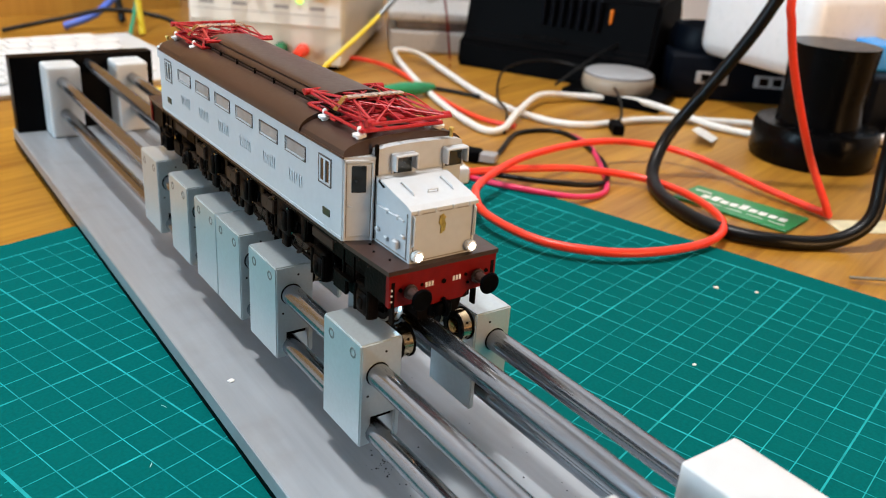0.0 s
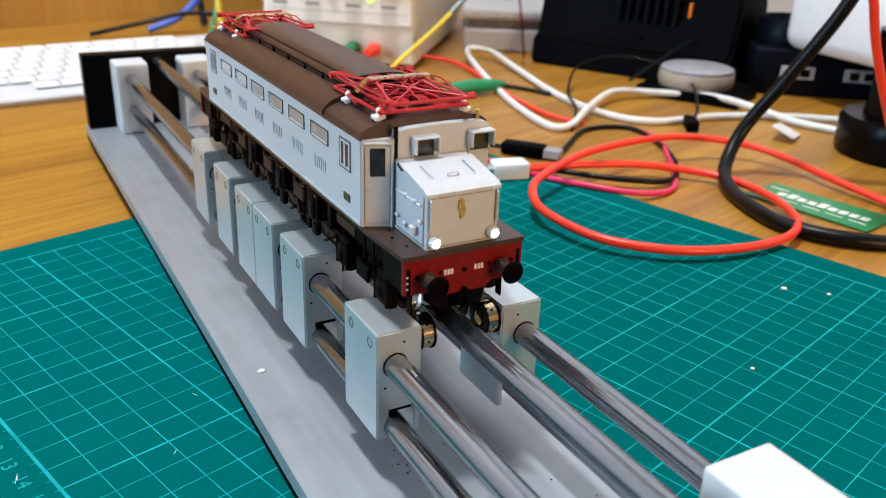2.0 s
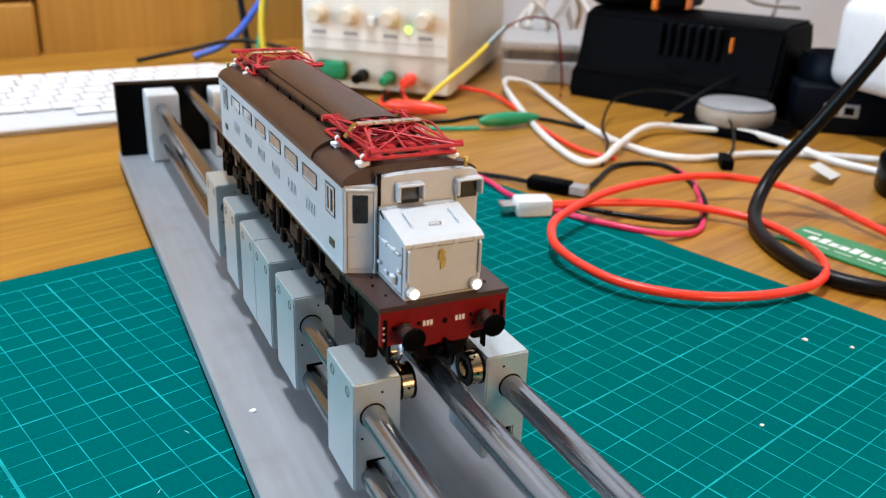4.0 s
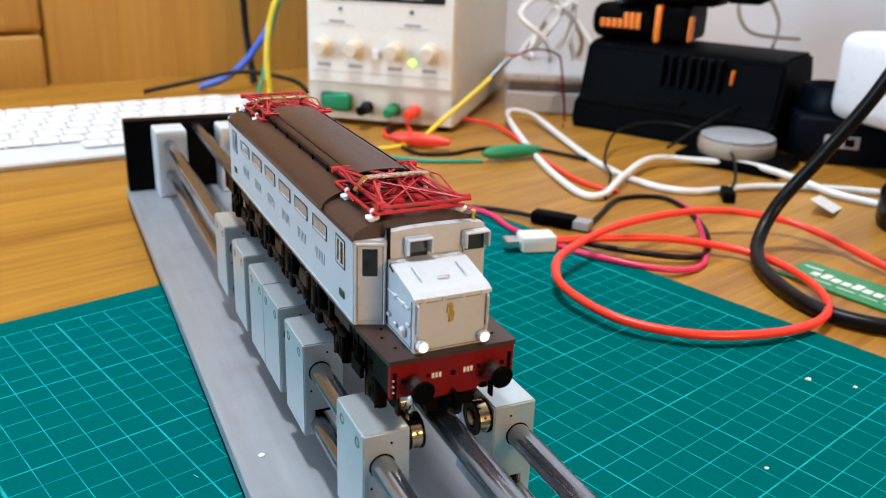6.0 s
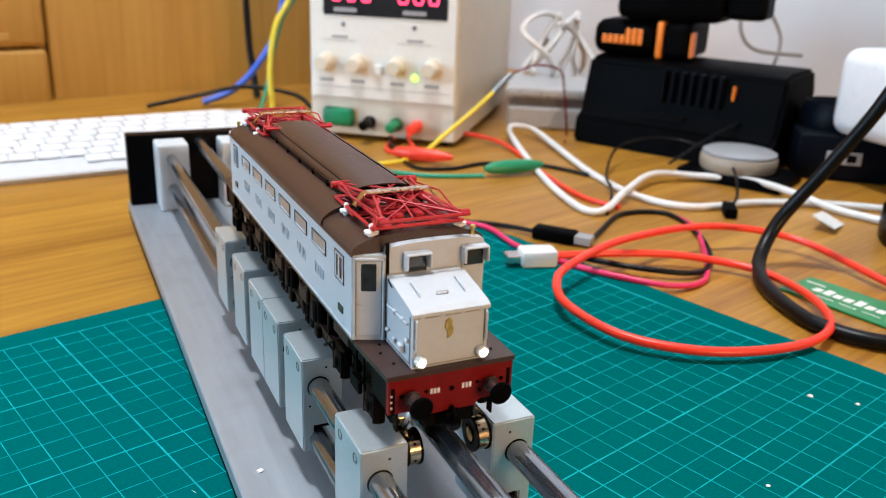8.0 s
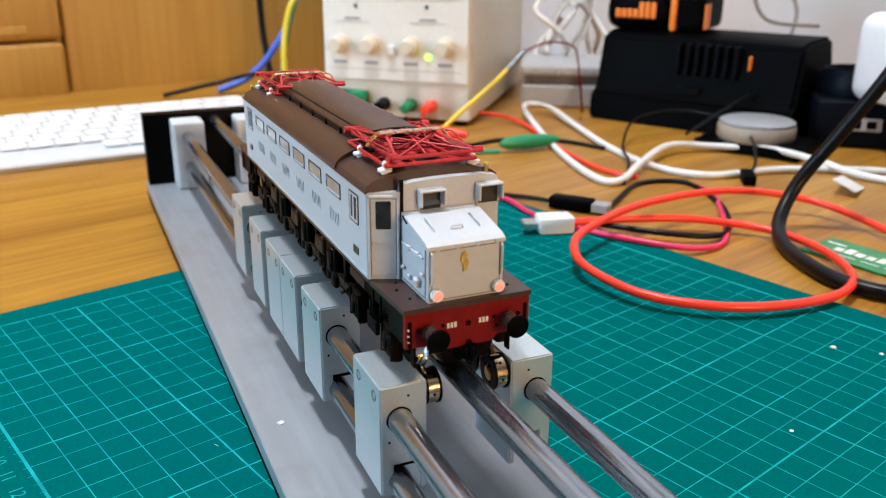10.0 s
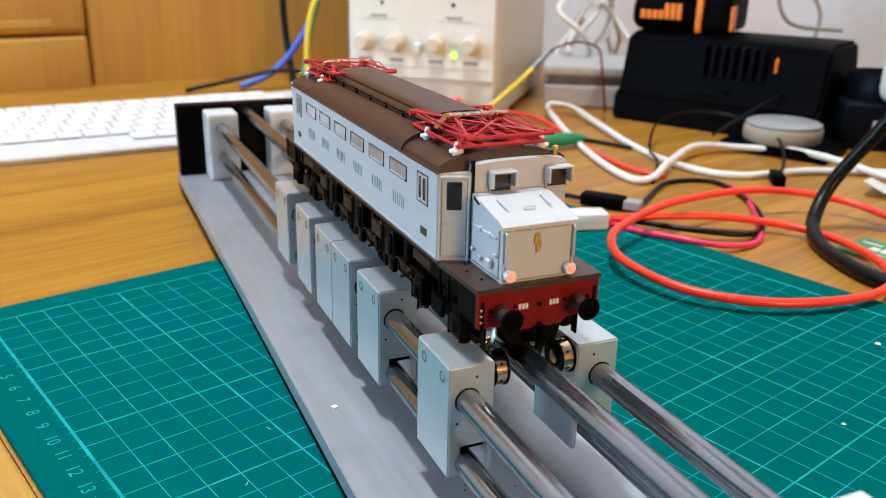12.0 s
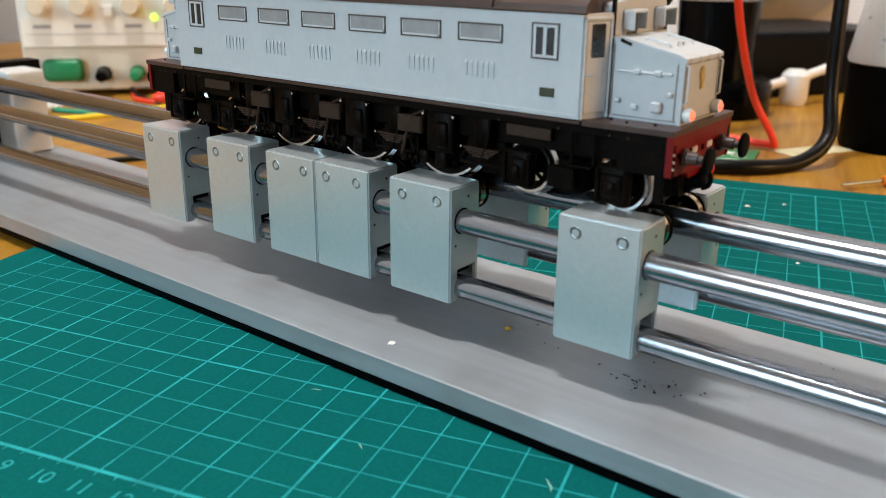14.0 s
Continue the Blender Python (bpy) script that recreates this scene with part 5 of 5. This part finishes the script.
def build_cables():
    Z = 0.0
    red = [(0.2650, 0.3467, 0.0048), (0.301, 0.338, 0.005), (0.335, 0.326, 0.004), (0.363, 0.300, 0.002), (0.362, 0.263, 0.002), (0.341, 0.231, 0.003), (0.308, 0.219, 0.004),
           (0.267, 0.226, 0.005), (0.240, 0.249, 0.006), (0.232, 0.280, 0.008), (0.237, 0.300, 0.010), (0.254, 0.316, 0.012), (0.302, 0.335, 0.014), (0.369, 0.343, 0.012), (0.415, 0.322, 0.006),
           (0.417, 0.262, 0.002), (0.418, 0.226, 0.000), (0.414, 0.221, 0.004), (0.408, 0.234, 0.030), (0.385, 0.238, 0.072), (0.367, 0.235, 0.100), (0.362, 0.235, 0.125), (0.372, 0.24, 0.24)]
    cable("red_cable", "thick glossy red cable looped over the mat", RED_CABLE, 0.0021, red)
    plug = thing("usb_plug", "white plug with a bare metal tip", "plug", pose(0.2640, 0.3470, 0.0032, 0, 0, -14))
    part("body", boxed(-0.0175, 0.002, -0.0066, 0.0066, -0.0030, 0.0062, 0.0016), WHITE_GLOSS, plug, smooth=40)
    part("tip", boxed(-0.0255, -0.0177, -0.0046, 0.0046, -0.0004, 0.0036, 0.0006), NICKEL, plug, "bare metal tip")
    w = TABLE_Z + 0.0026
    cable("white_cable", "white charging cable looped over the desk", WHITE_CABLE, 0.0025, [
        (0.560, 0.352, w), (0.514, 0.384, w), (0.468, 0.402, w), (0.414, 0.408, w), (0.394, 0.440, w), (0.398, 0.500, w), (0.415, 0.575, w + 0.002), (0.424, 0.625, w + 0.005), (0.413, 0.642, w + 0.006),
        (0.398, 0.625, w + 0.005), (0.375, 0.560, w + 0.001), (0.352, 0.490, w), (0.340, 0.440, w), (0.341, 0.420, w), (0.354, 0.420, w + 0.001), (0.385, 0.442, w + 0.004), (0.431, 0.470, w + 0.005), (0.468, 0.466, w + 0.002), (0.495, 0.436, w + 0.004), (0.500, 0.400, w + 0.004), (0.506, 0.370, w + 0.001), (0.522, 0.336, w)])
    tagged(part("cable_tag", boxed(-0.015, 0.015, -0.008, 0.008, -0.0003, 0.0003), PRINT_WHITE, m=pose(0.478, 0.356, TABLE_Z + 0.005, 22, 8, 30)), "white paper tag on a cable", "tag")
    t = TABLE_Z + 0.0040
    cable("black_cable", "thick black rubber mains cable", BLACK_CABLE, 0.0038, [(0.435, 0.25, 0.26), (0.420, 0.270, 0.14), (0.413, 0.282, 0.096), (0.402, 0.300, 0.055), (0.388, 0.312, 0.024), (0.371, 0.306, 0.006), (0.356, 0.288, t), (0.344, 0.262, t), (0.340, 0.235, t), (0.352, 0.212, t), (0.378, 0.196, t), (0.396, 0.188, 0.012), (0.405, 0.192, 0.035), (0.406, 0.194, 0.075), (0.406, 0.195, 0.15), (0.406, 0.195, 0.26)])
    k = TABLE_Z + 0.0016
    cable("black_lead", "thin black USB lead curling on the desk", BLACK_CABLE, 0.0015, [(0.150, 0.470, k), (0.210, 0.445, k), (0.262, 0.424, k), (0.283, 0.395, k + 0.002)])
    c = thing("usb_connector", "black cable connector with a pale metal end", "plug", pose(0.283, 0.395, TABLE_Z + 0.0042, 0, 0, -52))
    part("body", boxed(0, 0.026, -0.0055, 0.0055, -0.0036, 0.0036, 0.0014), BLACK_PLASTIC, c, smooth=40)
    part("tip", boxed(0.0262, 0.036, -0.0045, 0.0045, -0.0024, 0.0024, 0.0004), GREY_LID, c, "pale metal end")
    cable("black_lead", "thin black lead looping beside the red cable", BLACK_CABLE, 0.0016, [(0.306, 0.372, k), (0.326, 0.388, k), (0.360, 0.412, k), (0.390, 0.402, k), (0.374, 0.351, k), (0.340, 0.313, k + 0.001), (0.309, 0.319, k + 0.003), (0.278, 0.352, k + 0.003)])
    cable("magenta_lead", "thin magenta lead running off the mat", PINK_CABLE, 0.0016, [(0.215, 0.440, k + 0.002), (0.255, 0.412, k + 0.003), (0.258, 0.373, 0.002), (0.271, 0.340, 0.0018), (0.288, 0.314, 0.0018), (0.306, 0.300, k + 0.002), (0.328, 0.302, k), (0.348, 0.320, k), (0.385, 0.37, k), (0.391, 0.395, k)])
    cable("red_lead", "thin red test lead from the power supply", CLIP_RED, 0.0019, [(0.312, 0.655, 0.012), (0.290, 0.640, k), (0.275, 0.610, k), (0.290, 0.590, k), (0.307, 0.640, k + 0.008), (0.346, 0.638, k + 0.006), (0.375, 0.609, k + 0.003), (0.374, 0.558, k), (0.361, 0.500, k), (0.357, 0.450, k), (0.368, 0.425, k)])
    cable("yellow_lead", "yellow test lead with a clip", YELLOW_CABLE, 0.0019, [(0.150, 0.600, k), (0.220, 0.580, k), (0.257, 0.573, k), (0.290, 0.582, k + 0.002), (0.318, 0.592, 0.014), (0.350, 0.600, 0.033), (0.368, 0.606, 0.044)])
    f = bmesh.new()
    rod(f, (aside(0.368, 0.606), deeper(0.606), 0.044), (aside(0.388, 0.612), deeper(0.612), 0.058), 0.0022, 8)
    tagged(part("alligator_clip", f, SCREW), "bare metal alligator clip on a yellow lead", "clip")
    cable("brown_lead", "thin reddish wire rising to a clip", LOCO_RED, 0.0009, [(0.388, 0.612, 0.058), (0.425, 0.632, 0.062), (0.455, 0.640, 0.056), (0.462, 0.640, 0.040), (0.462, 0.630, k), (0.44, 0.60, k)])
    for nm, mat, a, b in (("red", CLIP_RED, (0.270, 0.588), (0.312, 0.552)), ("green", CLIP_GREEN, (0.316, 0.520), (0.360, 0.520))):
        f = bmesh.new()
        p, q = Vector((aside(*a), deeper(a[1]), 0.004)), Vector((aside(*b), deeper(b[1]), 0.004))
        m = Matrix.Translation(p) @ (q - p).to_track_quat("Z", "Y").to_matrix().to_4x4()
        lathe(f, [(0.0018, 0), (0.0045, 0.006), (0.0056, 0.020), (0.0050, 0.036), (0.0036, 0.044), (0.0022, 0.050)], 16, m)
        tagged(part("clip_cover", f, mat, smooth=50), nm + " insulated alligator clip lying on the desk", "clip")
    cable("green_lead", "thin green test lead behind the locomotive", GREEN_CABLE, 0.0017, [(0.316, 0.520, k), (0.27, 0.535, k), (0.23, 0.58, k), (0.205, 0.66, k), (0.20, 0.74, k), (0.222, 0.80, 0.02), (0.243, 0.818, 0.08), (0.270, 0.832, 0.13), (0.294, 0.846, 0.30)])
    cable("black_lead", "thin black test lead behind the clips", BLACK_CABLE, 0.0016, [(0.300, 0.665, 0.010), (0.285, 0.625, k), (0.275, 0.560, k), (0.300, 0.545, k), (0.335, 0.552, k), (0.375, 0.535, k), (0.395, 0.50, k)])
    cable("blue_cable", "blue network cable by the cabinet", BLUE_CABLE, 0.0035, [(0.165, 0.835, 0.001), (0.195, 0.835, 0.012), (0.222, 0.84, 0.035), (0.248, 0.85, 0.075), (0.266, 0.86, 0.16), (0.272, 0.87, 0.32)])
    cable("yellow_cable", "yellow cable rising by the cabinet", YELLOW_CABLE, 0.0030, [(0.225, 0.79, 0.000), (0.226, 0.80, 0.04), (0.236, 0.81, 0.08), (0.262, 0.825, 0.13), (0.285, 0.84, 0.30)])
    cable("black_cable", "black mains lead against the cabinet", BLACK_CABLE, 0.0035, [(0.226, 0.855, 0.000), (0.224, 0.866, 0.03), (0.222, 0.876, 0.10), (0.220, 0.88, 0.4)])
    cable("black_lead", "black lead behind the keyboard", BLACK_CABLE, 0.0022, [(0.11, 0.83, 0.000), (0.16, 0.825, 0.010), (0.205, 0.82, 0.018), (0.25, 0.80, 0.012), (0.262, 0.78, 0.002)])
    cable("black_wire", "thin black wire looping across white cables", BLACK_CABLE, 0.0010, [(0.350, 0.415, k), (0.372, 0.440, k + 0.006), (0.400, 0.485, k + 0.005), (0.440, 0.525, 0.012), (0.480, 0.530, 0.016), (0.505, 0.505, 0.014), (0.490, 0.455, 0.012), (0.455, 0.410, 0.006), (0.436, 0.396, 0.000)])
    c = thing("wire_plug", "small black plug on a thin wire", "plug", pose(0.436, 0.398, TABLE_Z + 0.0042, 0, 0, 55))
    part("body", boxed(-0.018, 0.002, -0.004, 0.004, -0.0040, 0.0030, 0.001), BLACK_PLASTIC, c)
    cable("black_wire", "thin black wire along the hub", BLACK_CABLE, 0.0011, [(0.445, 0.47, 0.012), (0.505, 0.490, 0.026), (0.560, 0.500, 0.040), (0.600, 0.52, 0.050)])
    cable("grey_lead", "coiled grey lead hanging on the wall", GREY_CABLE, 0.0020, [(0.64, 0.60, 0.03), (0.68, 0.61, 0.05), (0.70, 0.62, 0.085), (0.68, 0.63, 0.115), (0.655, 0.63, 0.10), (0.665, 0.62, 0.075), (0.71, 0.60, 0.070)])


GREY_CABLE = material("grey_cable", (0.30, 0.29, 0.28), 0.4, vary=0.05)


def build_crumbs():
    rnd = random.Random(9)
    for x, y, z, r, nm in ((0.0732, 0.2060, 0.008, 0.0012, "white"), (0.284, 0.189, 0.0, 0.0013, "white"), (0.2965, 0.1775, 0.0, 0.0010, "white"), (0.224, 0.150, 0.0, 0.0008, "white")):
        f = lathe(bmesh.new(), [(r, 0), (r * 0.9, r * 0.25), (r * 0.3, r * 0.4)], 9)
        for v in f.verts:
            v.co.x *= 1.0 + rnd.uniform(-0.2, 0.2)
            v.co.y *= 0.8 + rnd.uniform(-0.2, 0.2)
        tagged(part("plastic_crumb", f, PRINT_WHITE, m=pose(x, y, z + 0.0001)), "tiny white plastic crumb", "crumb", "crumbs")
    tagged(part("plastic_crumb", lathe(bmesh.new(), [(0.0007, 0), (0.0008, 0.0004), (0.0004, 0.0009)], 8), YELLOW_BIT, m=pose(0.0990, 0.1880, 0.0081)), "tiny yellow plastic crumb", "crumb", "crumbs")
    f = bmesh.new()
    for k in range(75):
        x, y = (rnd.gauss(0.0935, 0.0022), rnd.gauss(0.146, 0.004)) if k < 40 else (rnd.uniform(0.090, 0.132), rnd.uniform(0.07, 0.19))
        r = rnd.uniform(0.00010, 0.00032)
        bmesh.ops.create_cone(f, cap_ends=True, segments=5, radius1=r, radius2=r * 0.5, depth=r * 0.6, matrix=pose(x, y, 0.0082 + r * 0.2, 0, 0, rnd.uniform(0, 90)))
    tagged(part("dirt_specks", f, LOCO_DARK), "dark grit scattered on the base plate", "grit", kind="stuff")


build_room()
build_desk()
build_mat()
build_stand()
build_carriages()
loco = build_loco()
build_keyboard()
build_psu()
build_cabinet()
build_charger()
build_right_things()
build_cables()
build_crumbs()


def motions():
    """Wheels run one way, stop while the lamps change, and run the other way; rollers turn against them."""
    def turn_at(t):
        return 55 * t if t < 8.6 else 55 * 8.6 if t < 9.6 else 55 * 8.6 - 55 * (t - 9.6)
    times = [round(k * 0.5, 2) for k in range(29)]
    for b in bulbs:
        x = b.location.copy()
        walk(b, [(t, Matrix.Translation(x) @ pose(0, 0, 0, 0, 0, a)) for t, a in ((0, 0), (8.5, 0), (8.9, 60), (9.3, 120), (9.7, 180), (14, 180))])
    for w, r in wheels:
        base = w.matrix_basis.copy()
        walk(w, [(t, base @ pose(0, 0, 0, turn_at(t) * 0.0117 / r * 0.6, 0, 0)) for t in times])
    for o in rollers:
        base = o.matrix_basis.copy()
        way = -1 if base.to_3x3().col[2].x > 0 else 1
        walk(o, [(t, base @ pose(0, 0, 0, 0, 0, way * turn_at(t) * 1.25)) for t in times])


motions()
